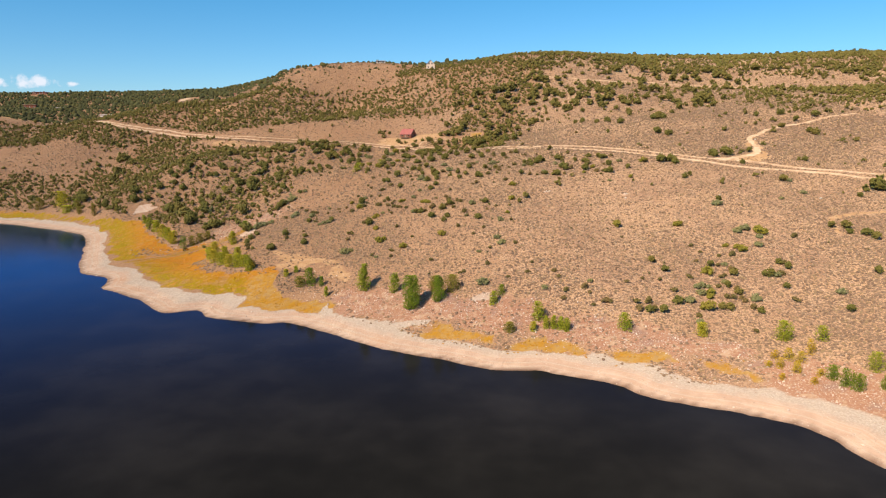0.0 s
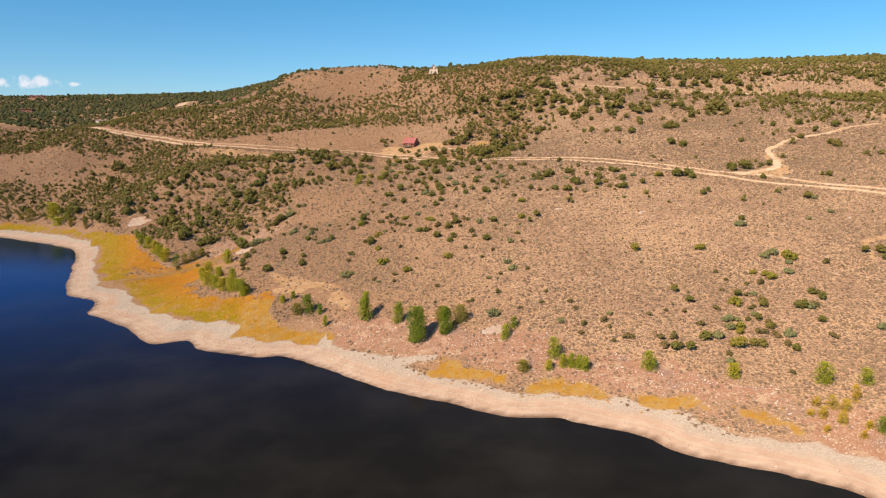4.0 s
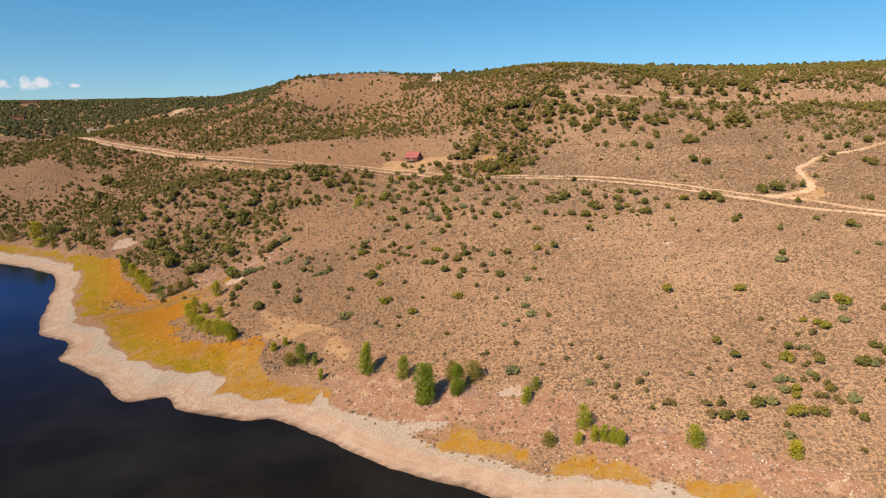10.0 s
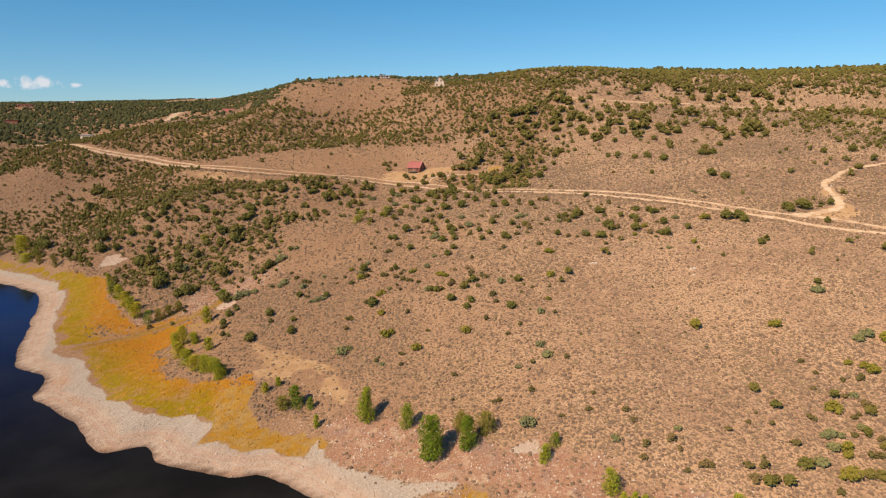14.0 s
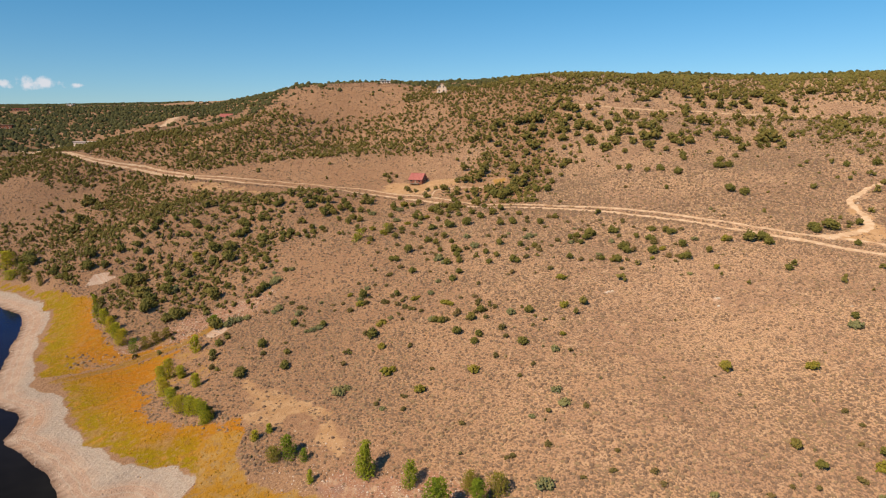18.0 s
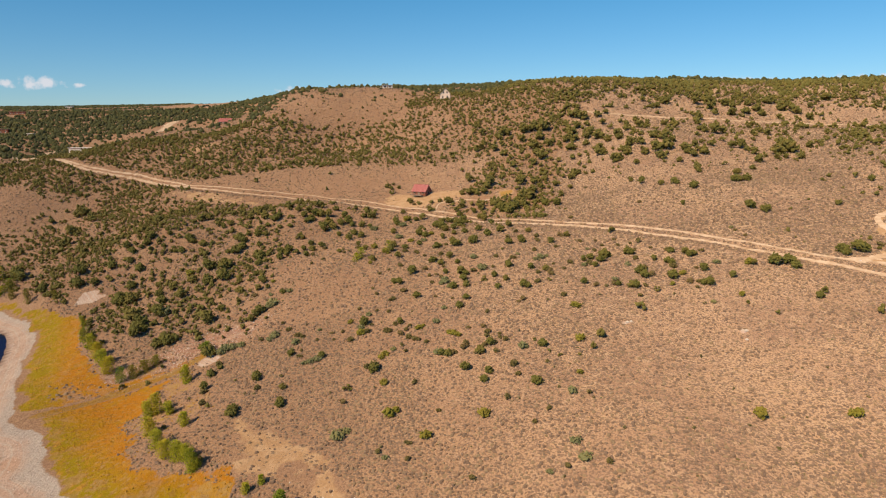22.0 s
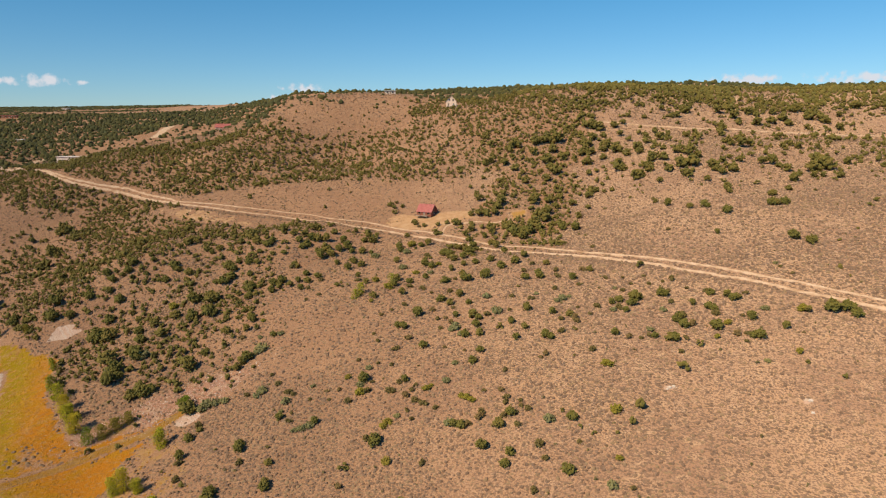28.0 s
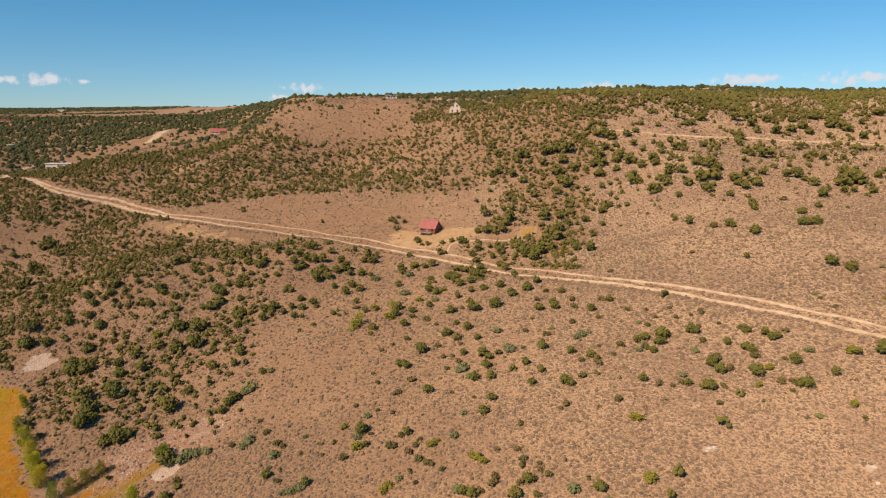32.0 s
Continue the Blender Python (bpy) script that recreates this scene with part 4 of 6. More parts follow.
JUNIPER_C = [(62.3, 292.5, 1.3), (16.8, 292.6, 1.2), (54.2, 293.2, 1.6), (15.5, 293.4, 1.5), (73.7, 294.6, 1.5), (7.2, 294.9, 1.2), (103.1, 294.9, 1.9), (52.9, 296.2, 1.3), (-88.8, 296.4, 2.6), (53.9, 297.2, 1.4), (91.0, 297.8, 1.4), (97.6, 297.9, 2.2), (102.1, 298.0, 2.2), (10.3, 300.1, 1.2), (-19.4, 300.2, 1.4), (-91.8, 300.8, 2.2), (65.2, 301.0, 1.3), (-2.8, 301.0, 1.4), (99.7, 301.6, 1.4), (-7.2, 302.2, 1.5), (64.4, 302.5, 1.5), (123.8, 303.3, 1.5), (6.8, 304.7, 1.2), (40.7, 305.0, 1.3), (24.2, 305.1, 1.4), (123.3, 305.6, 2.3), (60.5, 305.8, 1.3), (131.8, 305.8, 1.8), (129.7, 306.2, 2.8), (72.7, 306.4, 1.5), (-3.7, 306.6, 1.4), (74.5, 307.1, 1.2)]
JUNIPER_D = [(19.5, 308.1, 1.3), (72.3, 308.9, 1.4), (142.0, 308.9, 1.6), (43.5, 309.2, 1.6), (-112.5, 309.8, 2.1), (-108.5, 310.0, 2.3), (-2.7, 311.4, 1.3), (-106.7, 311.5, 1.8), (68.2, 311.7, 1.4), (38.1, 311.8, 1.3), (12.3, 312.3, 1.5), (-79.0, 312.3, 1.5), (-110.7, 312.5, 2.1), (40.8, 313.1, 1.5), (45.6, 313.5, 2.0), (-4.2, 313.6, 1.9), (47.4, 314.2, 1.2), (55.6, 314.3, 1.4), (-26.2, 314.6, 1.5), (-77.9, 315.0, 1.6), (54.2, 315.1, 1.7), (-28.4, 316.1, 1.5), (-10.0, 316.3, 1.3), (-76.8, 316.8, 1.8), (-123.8, 318.1, 2.7), (-97.0, 319.1, 3.2), (-122.5, 321.0, 2.1), (-22.2, 321.6, 2.0), (-5.4, 323.8, 1.2), (-125.4, 325.0, 3.2), (-11.6, 325.9, 1.4), (-70.8, 326.1, 1.3)]
JUNIPER_E = [(-94.6, 326.2, 1.7), (-14.7, 329.7, 1.6), (183.8, 330.6, 2.1), (-8.6, 331.6, 1.6), (-120.3, 331.7, 2.7), (-130.8, 332.0, 3.6), (30.5, 334.9, 1.5), (-82.4, 335.0, 1.5), (183.4, 335.3, 1.8), (-123.9, 336.9, 2.0), (-90.3, 337.1, 2.0), (-38.4, 338.9, 1.5), (-28.4, 339.2, 1.5), (19.9, 339.7, 1.5), (14.7, 339.9, 1.7), (-82.2, 340.2, 1.8), (37.4, 341.2, 1.5), (19.7, 343.4, 1.5), (-116.8, 344.6, 2.4), (-5.9, 345.3, 2.1), (-125.3, 345.4, 2.3), (1.0, 345.5, 2.1), (-13.5, 346.0, 1.7), (116.1, 346.3, 1.9), (118.2, 347.8, 1.3), (-31.9, 348.1, 1.7), (175.7, 348.7, 1.8), (-26.3, 350.0, 1.3), (112.2, 350.2, 2.2), (-6.9, 350.9, 1.5), (-88.1, 351.1, 1.4), (23.8, 352.4, 1.4)]
JUNIPER_F = [(-31.3, 353.3, 1.6), (-20.7, 353.5, 1.4), (-130.1, 353.6, 2.3), (-109.0, 353.7, 2.4), (-43.0, 353.9, 1.4), (-102.1, 353.9, 2.8), (7.3, 354.1, 1.7), (186.7, 355.3, 1.9), (-54.1, 355.5, 1.2), (-124.6, 356.3, 2.5), (12.8, 357.2, 2.0), (-143.7, 357.4, 2.8), (-11.4, 358.1, 1.4), (-117.4, 358.5, 2.3), (-148.8, 358.7, 3.6), (-150.8, 358.9, 3.4), (-68.8, 359.2, 1.6), (199.0, 360.4, 2.3), (88.5, 360.5, 1.3), (-90.0, 362.0, 1.7), (-6.4, 362.4, 1.2), (-81.0, 363.0, 1.7), (-147.9, 363.3, 2.2), (-1.9, 363.5, 1.4), (-18.6, 364.3, 1.6), (4.1, 364.4, 1.6), (-105.2, 365.0, 3.1), (-152.2, 365.3, 2.2), (-47.7, 366.2, 1.2), (-67.4, 366.7, 1.7), (-112.7, 366.9, 3.0), (-21.2, 368.2, 2.1)]
JUNIPER_G = [(-79.2, 368.2, 1.3), (-72.0, 368.4, 1.5), (-92.2, 369.1, 1.8), (185.4, 370.1, 2.3), (-90.4, 370.3, 1.8), (-81.9, 370.3, 2.0), (-64.1, 370.6, 1.7), (-78.8, 370.6, 2.0), (-150.3, 371.4, 2.5), (-9.9, 371.5, 1.9), (173.0, 371.8, 1.6), (-6.3, 373.4, 1.7), (-174.5, 373.4, 3.6), (-69.8, 374.7, 1.5), (-172.0, 375.6, 2.6), (-176.8, 376.3, 3.0), (-11.9, 376.4, 2.3), (-53.1, 376.9, 1.7), (10.3, 376.9, 1.5), (-104.4, 376.9, 2.5), (-169.8, 377.1, 2.3), (-3.4, 378.9, 2.1), (-108.3, 378.9, 1.4), (-48.0, 379.1, 1.7), (-33.4, 379.2, 1.5), (-102.0, 379.7, 2.3), (100.5, 380.3, 1.6), (-94.5, 380.3, 1.4), (-195.8, 380.4, 2.2), (-14.0, 381.0, 2.2), (-150.2, 381.1, 2.6), (-75.1, 382.0, 1.3)]
JUNIPER_H = [(101.2, 383.0, 2.1), (-196.9, 383.1, 2.4), (-5.4, 383.4, 1.5), (-58.5, 383.7, 1.3), (-51.9, 383.8, 1.8), (-76.6, 383.8, 1.6), (-122.6, 384.3, 1.4), (-102.6, 385.0, 1.9), (-180.5, 385.3, 3.0), (-165.4, 385.7, 2.4), (7.9, 386.2, 1.8), (-132.7, 386.7, 2.0), (-157.1, 387.1, 2.1), (-105.6, 387.3, 2.4), (-93.2, 387.5, 1.6), (-7.4, 387.6, 1.8), (-135.4, 387.7, 1.5), (121.3, 387.8, 2.0), (123.5, 388.0, 1.7), (126.7, 388.0, 2.2), (-96.7, 388.1, 2.1), (-123.1, 388.6, 2.2), (-66.6, 388.8, 2.5), (-1.8, 390.0, 1.8), (-101.9, 390.1, 1.4), (-116.0, 391.0, 1.2), (-168.5, 391.2, 1.6), (-62.5, 391.3, 2.1), (-128.9, 391.5, 2.0), (6.1, 392.1, 1.8), (-83.0, 392.1, 1.4), (96.8, 392.3, 1.4)]
JUNIPER_I = [(-158.4, 392.3, 2.1), (-143.2, 392.5, 1.3), (-131.8, 393.1, 2.7), (-45.8, 393.3, 1.4), (-32.9, 394.1, 1.6), (-154.6, 394.2, 1.6), (96.1, 394.5, 1.9), (-94.0, 394.5, 1.4), (-65.4, 395.0, 2.3), (-54.0, 395.0, 1.6), (-49.5, 395.1, 1.8), (90.3, 395.4, 1.7), (-153.1, 396.1, 2.3), (-59.9, 396.2, 1.9), (-76.0, 396.4, 1.6), (42.7, 397.3, 2.3), (-163.6, 397.8, 2.4), (20.2, 398.0, 2.8), (-74.1, 398.2, 2.1), (-216.1, 398.3, 2.9), (-33.7, 398.4, 1.8), (-24.0, 398.6, 1.4), (-91.7, 398.8, 2.2), (-56.4, 398.9, 2.3), (-21.1, 400.0, 1.9), (-3.3, 400.1, 1.6), (-152.6, 400.2, 2.6), (-143.1, 400.3, 1.6), (-78.1, 400.8, 1.9), (-90.0, 401.5, 1.9), (-220.6, 401.5, 3.6), (17.2, 402.2, 2.8)]
JUNIPER_J = [(-97.4, 402.5, 2.2), (-117.8, 402.6, 1.5), (-70.4, 402.8, 2.1), (38.1, 402.9, 1.9), (-72.8, 403.1, 2.4), (3.4, 403.3, 1.6), (-66.5, 403.5, 2.1), (83.8, 403.9, 2.0), (129.1, 404.2, 2.1), (23.3, 404.3, 2.8), (-146.1, 404.5, 1.3), (-222.9, 404.7, 3.7), (-115.0, 404.9, 1.8), (-59.1, 405.3, 2.2), (-76.9, 406.2, 2.2), (28.3, 406.7, 2.6), (-121.7, 406.8, 2.0), (-81.9, 407.0, 2.0), (-106.1, 407.3, 2.0), (-46.4, 408.0, 2.2), (-4.6, 408.0, 1.9), (7.2, 408.0, 2.1), (-50.0, 408.1, 1.7), (37.9, 408.2, 2.2), (15.6, 409.2, 2.9), (-101.3, 411.6, 2.8), (-16.1, 411.9, 1.2), (-135.9, 412.0, 1.6), (-103.9, 412.0, 2.3), (140.1, 412.2, 1.6), (-17.8, 412.7, 1.9), (-2.1, 412.8, 2.2)]
JUNIPER_K = [(-88.3, 413.3, 2.3), (-31.2, 413.4, 1.5), (26.9, 413.9, 3.2), (-64.8, 414.1, 1.7), (6.4, 414.1, 1.9), (81.9, 414.8, 1.5), (114.9, 414.9, 1.9), (-49.2, 415.2, 2.2), (-133.5, 415.2, 2.4), (-75.4, 415.7, 2.0), (-72.5, 416.0, 2.0), (-131.8, 417.2, 2.4), (-129.5, 417.7, 1.9), (-188.0, 418.6, 1.5), (-1.9, 418.6, 1.7), (115.3, 418.8, 2.4), (-196.4, 419.3, 2.4), (48.6, 420.2, 2.0), (32.7, 420.5, 2.8), (-118.1, 420.9, 1.9), (-7.5, 421.8, 1.7), (-9.2, 422.2, 2.2), (29.4, 423.3, 3.0), (-17.2, 423.4, 1.3), (-13.0, 423.9, 1.3), (169.6, 424.0, 2.1), (-115.6, 424.7, 1.6), (-24.1, 424.7, 1.3), (-159.5, 424.9, 2.5), (148.9, 425.8, 2.9), (6.0, 427.6, 2.3), (2.2, 428.2, 2.3)]
JUNIPER_L = [(9.8, 428.2, 2.3), (-28.0, 428.6, 1.5), (-198.4, 429.2, 2.4), (164.2, 429.2, 1.8), (-1.5, 429.6, 1.8), (-29.1, 430.2, 1.5), (110.7, 430.3, 1.9), (160.6, 430.6, 2.1), (35.5, 430.8, 2.6), (55.0, 433.1, 1.6), (11.6, 434.5, 2.6), (119.8, 435.7, 2.3), (103.0, 436.8, 2.8), (90.5, 438.4, 1.9), (40.7, 438.9, 2.1), (164.8, 439.1, 3.6), (118.1, 439.2, 2.3), (126.4, 439.2, 2.9), (13.2, 439.2, 3.2), (171.9, 440.5, 4.3), (117.2, 442.1, 2.9), (49.1, 442.1, 2.2), (153.7, 442.3, 2.7), (29.4, 442.6, 2.7), (-222.4, 443.3, 2.6), (-220.4, 444.8, 3.3), (97.0, 444.8, 2.5), (108.5, 445.2, 3.7), (3.0, 445.3, 2.4), (102.9, 445.5, 3.4), (37.8, 445.7, 2.4), (184.7, 445.9, 2.5)]
JUNIPER_M = [(70.1, 448.1, 1.4), (31.4, 448.2, 2.5), (124.6, 448.9, 2.3), (58.4, 449.0, 2.2), (82.1, 449.3, 3.4), (84.7, 449.3, 2.5), (153.3, 449.4, 1.8), (89.0, 450.9, 2.6), (175.9, 450.9, 2.8), (15.5, 450.9, 2.2), (172.6, 451.0, 3.8), (11.5, 451.4, 1.9), (113.8, 452.9, 2.3), (62.8, 453.1, 2.0), (60.8, 454.1, 2.5), (-40.6, 454.1, 1.4), (-36.4, 454.2, 1.4), (110.6, 454.5, 3.8), (135.6, 454.5, 2.1), (2.1, 454.5, 1.9), (151.9, 454.6, 3.4), (88.9, 455.0, 2.6), (146.8, 455.2, 2.5), (96.9, 455.6, 2.9), (-172.3, 457.0, 1.6), (-42.8, 457.6, 1.7), (67.1, 458.4, 1.4), (92.7, 459.2, 3.5), (106.2, 459.6, 3.0), (-226.4, 461.5, 3.1), (78.8, 464.2, 2.6), (-181.3, 465.4, 1.9)]
JUNIPER_N = [(77.5, 467.6, 3.8), (100.9, 468.4, 1.8), (28.6, 470.4, 2.3), (-233.7, 471.1, 2.1), (40.5, 473.8, 2.7), (-246.1, 473.9, 2.1), (90.4, 474.9, 2.4), (97.5, 475.0, 1.5), (-223.4, 479.6, 2.5), (84.8, 480.0, 2.8), (45.9, 480.7, 3.6), (90.9, 481.5, 3.4), (43.5, 484.0, 3.0), (-251.1, 484.2, 2.2), (64.1, 484.2, 3.1), (179.9, 485.0, 2.7), (73.3, 486.1, 2.2), (24.4, 486.1, 2.4), (81.4, 489.5, 3.8), (173.6, 489.9, 2.1), (151.7, 490.6, 3.7), (-238.3, 490.8, 3.3), (43.0, 491.5, 3.7), (146.2, 491.9, 2.7), (179.3, 492.4, 2.4), (-234.1, 492.8, 3.3), (19.0, 493.2, 2.8), (52.4, 493.4, 2.8), (67.6, 494.1, 3.2), (75.1, 494.3, 2.8), (63.2, 494.7, 2.8), (144.9, 496.0, 2.0)]
JUNIPER_O = [(8.6, 496.8, 2.5), (-239.7, 497.1, 3.7), (77.4, 497.6, 3.5), (11.7, 498.8, 2.8), (109.1, 500.7, 3.0), (36.8, 502.1, 3.2), (47.7, 502.6, 3.2), (68.0, 503.8, 3.2), (23.4, 508.5, 2.9), (126.7, 508.6, 2.4), (116.0, 509.1, 2.0), (132.3, 509.3, 2.1), (103.1, 510.3, 2.0), (72.8, 512.2, 3.0), (52.4, 513.3, 4.6), (39.8, 513.9, 3.9), (27.1, 514.1, 3.9), (79.6, 514.2, 2.3), (89.1, 514.4, 2.4), (46.5, 515.8, 4.0), (150.9, 517.9, 2.5), (111.0, 518.4, 2.4), (13.1, 520.9, 3.0), (187.4, 521.4, 2.6), (78.8, 525.1, 3.8), (74.5, 528.2, 4.1), (88.7, 528.5, 2.8), (95.2, 532.2, 2.1), (156.2, 532.4, 3.3), (111.0, 541.3, 1.8), (78.2, 541.5, 2.1), (236.3, 544.6, 3.3)]
JUNIPER_P = [(216.0, 545.4, 2.4), (129.9, 546.9, 2.2), (173.1, 547.2, 2.7), (185.1, 549.1, 3.5), (134.2, 549.5, 2.6), (206.7, 550.9, 2.8), (196.9, 553.6, 3.2), (125.7, 556.0, 2.3), (141.2, 556.9, 3.8), (233.5, 556.9, 3.3), (173.8, 557.2, 3.9), (206.7, 559.6, 3.3), (232.2, 561.0, 4.2), (165.7, 563.7, 3.6), (226.7, 563.9, 4.6), (192.5, 565.8, 2.4), (187.3, 567.8, 3.3), (248.7, 568.4, 2.6), (176.2, 570.0, 3.2), (205.2, 570.0, 3.3), (222.5, 577.1, 3.9), (266.2, 581.4, 4.1)]
JUNIPER = JUNIPER_A + JUNIPER_B + JUNIPER_C + JUNIPER_D + JUNIPER_E + JUNIPER_F + JUNIPER_G + JUNIPER_H + JUNIPER_I + JUNIPER_J + JUNIPER_K + JUNIPER_L + JUNIPER_M + JUNIPER_N + JUNIPER_O + JUNIPER_P
LOW_SHRUB_A = [(80.1, 161.6, 0.7), (68.3, 169.5, 0.9), (53.0, 171.7, 1.1), (56.9, 171.8, 1.0), (84.4, 173.0, 1.0), (96.3, 174.2, 1.0), (41.2, 174.3, 0.7), (45.9, 174.8, 0.7), (53.1, 174.8, 1.0), (44.5, 175.1, 1.1), (56.3, 175.1, 1.0), (83.4, 176.2, 0.9), (57.2, 177.3, 0.6), (82.9, 177.4, 0.9), (33.6, 177.7, 0.8), (80.9, 177.9, 0.9), (79.3, 178.0, 0.9), (40.9, 178.6, 0.7), (34.5, 180.1, 0.9), (39.8, 180.7, 1.0), (65.3, 181.0, 0.9), (83.5, 182.3, 0.8), (52.5, 183.4, 0.7), (78.8, 183.5, 0.9), (33.4, 185.7, 0.8), (57.7, 185.8, 0.6), (62.8, 185.8, 0.7), (98.6, 187.6, 1.1), (72.1, 188.0, 0.9), (81.6, 188.2, 0.9), (32.4, 188.3, 0.8), (83.0, 189.1, 0.6)]
LOW_SHRUB_B = [(25.0, 189.8, 0.7), (19.3, 190.1, 0.6), (85.7, 191.4, 1.1), (101.7, 192.8, 1.0), (26.7, 194.0, 0.6), (82.9, 194.3, 0.8), (77.2, 197.2, 0.6), (88.9, 199.2, 1.0), (85.0, 199.3, 0.7), (5.2, 199.5, 0.7), (6.5, 199.6, 0.7), (13.8, 199.7, 0.9), (80.3, 202.1, 0.6), (78.7, 206.1, 0.8), (111.4, 206.6, 1.1), (23.1, 207.4, 0.8), (15.3, 209.0, 0.8), (-3.9, 213.0, 0.8), (-17.8, 221.6, 0.7), (10.6, 225.0, 0.7), (-24.8, 226.0, 0.8), (-18.1, 227.2, 0.8), (14.2, 228.6, 0.7), (24.3, 232.6, 0.7), (5.4, 236.4, 0.9), (-11.2, 237.8, 0.7), (8.8, 244.8, 0.9), (16.7, 248.3, 0.7), (8.2, 249.0, 1.1), (-36.6, 250.1, 0.9), (-17.9, 252.0, 0.8), (4.1, 257.3, 1.0)]
LOW_SHRUB_C = [(1.1, 261.4, 0.9), (4.1, 261.7, 0.9), (-7.1, 261.7, 1.0), (7.1, 262.3, 0.9), (-78.9, 262.5, 1.0), (-4.3, 263.0, 1.1), (-63.4, 263.6, 1.0), (5.7, 263.9, 0.6), (-32.0, 264.4, 1.0), (5.6, 264.5, 0.6), (-4.0, 264.5, 1.1), (5.8, 266.0, 0.6), (2.0, 266.5, 0.9), (-57.3, 267.8, 0.6), (-21.0, 268.0, 0.7), (2.4, 268.1, 0.8), (-15.1, 270.5, 0.8), (-81.6, 271.2, 1.1), (1.4, 271.4, 0.8), (-22.5, 271.8, 0.7), (-17.4, 272.6, 0.7), (-2.8, 272.8, 0.7), (-18.7, 273.4, 1.1), (-20.7, 275.3, 1.0), (-53.9, 276.7, 0.9), (-23.2, 278.2, 1.1), (2.9, 279.6, 0.8), (-21.6, 280.0, 0.8), (-38.8, 280.4, 1.0), (-54.2, 280.5, 0.6), (-26.8, 281.1, 0.8), (-27.8, 281.6, 1.1)]
LOW_SHRUB_D = [(-20.8, 281.6, 0.7), (49.6, 281.7, 0.9), (-44.4, 282.9, 0.6), (-34.2, 283.5, 1.1), (12.9, 283.6, 0.7), (-25.3, 284.5, 0.9), (67.9, 284.5, 0.6), (14.4, 284.7, 0.9), (-50.0, 285.0, 0.6), (27.0, 285.1, 1.0), (-42.3, 286.7, 0.7), (-45.7, 287.3, 0.7), (-33.1, 287.4, 0.7), (52.8, 287.6, 0.9), (-82.3, 287.6, 1.1), (69.3, 287.7, 0.8), (66.8, 287.8, 1.1), (41.0, 289.1, 0.7), (-55.8, 289.7, 0.9), (43.6, 289.9, 0.8), (37.9, 290.0, 0.9), (-57.7, 291.4, 1.1), (-7.5, 293.7, 0.6), (56.5, 293.7, 1.1), (-28.2, 294.5, 0.8), (20.1, 295.2, 1.0), (-71.0, 296.0, 1.0), (73.8, 296.2, 1.1), (-32.4, 296.6, 0.6), (71.9, 296.7, 0.8), (-61.9, 297.4, 1.0), (-13.0, 297.5, 0.6)]
LOW_SHRUB_E = [(75.2, 298.3, 0.8), (64.8, 298.5, 1.1), (55.8, 299.2, 1.1), (-38.5, 300.1, 0.8), (25.6, 300.8, 1.1), (-27.8, 302.5, 1.1), (25.3, 303.0, 1.1), (-65.3, 303.0, 0.8), (21.3, 303.1, 0.9), (30.3, 305.3, 0.8), (39.4, 307.1, 1.1), (-24.2, 307.3, 1.1), (55.2, 308.5, 1.0), (-33.7, 309.1, 0.8), (138.9, 309.6, 1.1), (78.2, 310.1, 0.9), (33.4, 310.1, 1.1), (-14.5, 310.2, 0.8), (27.7, 310.7, 0.6), (-11.1, 312.3, 1.0), (0.1, 312.9, 1.1), (-35.5, 313.8, 0.7), (67.6, 314.1, 0.9), (7.0, 314.2, 0.8), (-13.0, 316.2, 0.8), (-15.4, 316.5, 0.8), (57.3, 317.8, 0.9), (63.2, 317.9, 0.7), (14.9, 319.9, 0.7), (13.9, 320.3, 0.8), (44.0, 321.8, 1.0), (-10.5, 322.5, 0.8)]
LOW_SHRUB_F = [(-17.2, 323.3, 1.0), (99.1, 323.7, 0.8), (8.8, 323.9, 1.0), (53.4, 325.0, 0.7), (57.9, 325.6, 0.7), (-34.3, 325.7, 0.9), (61.0, 326.0, 1.1), (47.8, 326.3, 0.7), (23.1, 327.1, 1.0), (-31.1, 328.2, 0.7), (31.2, 328.9, 0.7), (97.6, 329.1, 0.6), (-82.7, 330.2, 1.1), (-26.9, 330.4, 0.9), (53.6, 331.8, 0.7), (46.6, 332.2, 0.7), (41.1, 333.1, 0.9), (-11.5, 336.4, 1.1), (-18.0, 337.9, 0.7), (25.6, 338.5, 1.1), (35.2, 342.1, 1.1), (-21.2, 342.2, 1.1), (26.2, 344.3, 1.1), (-26.0, 345.5, 1.1), (-63.8, 345.9, 0.8), (15.0, 347.3, 1.1), (-9.6, 347.9, 0.9), (-59.5, 348.3, 0.8), (-51.7, 353.5, 0.8), (18.8, 354.2, 1.0), (-65.5, 358.2, 1.0), (-46.7, 359.2, 1.0)]
LOW_SHRUB_G = [(-62.2, 366.5, 1.0), (43.8, 367.6, 1.0), (73.7, 370.7, 0.9), (-91.2, 380.5, 1.1), (-77.4, 382.3, 1.1), (-21.2, 382.9, 1.1), (-119.6, 394.4, 1.0), (148.6, 406.0, 0.8), (-125.9, 416.1, 1.1), (82.3, 419.9, 1.0), (-26.3, 425.3, 1.0), (61.7, 426.2, 0.8), (-25.7, 449.3, 0.8), (-39.7, 461.0, 1.1)]
LOW_SHRUB = LOW_SHRUB_A + LOW_SHRUB_B + LOW_SHRUB_C + LOW_SHRUB_D + LOW_SHRUB_E + LOW_SHRUB_F + LOW_SHRUB_G
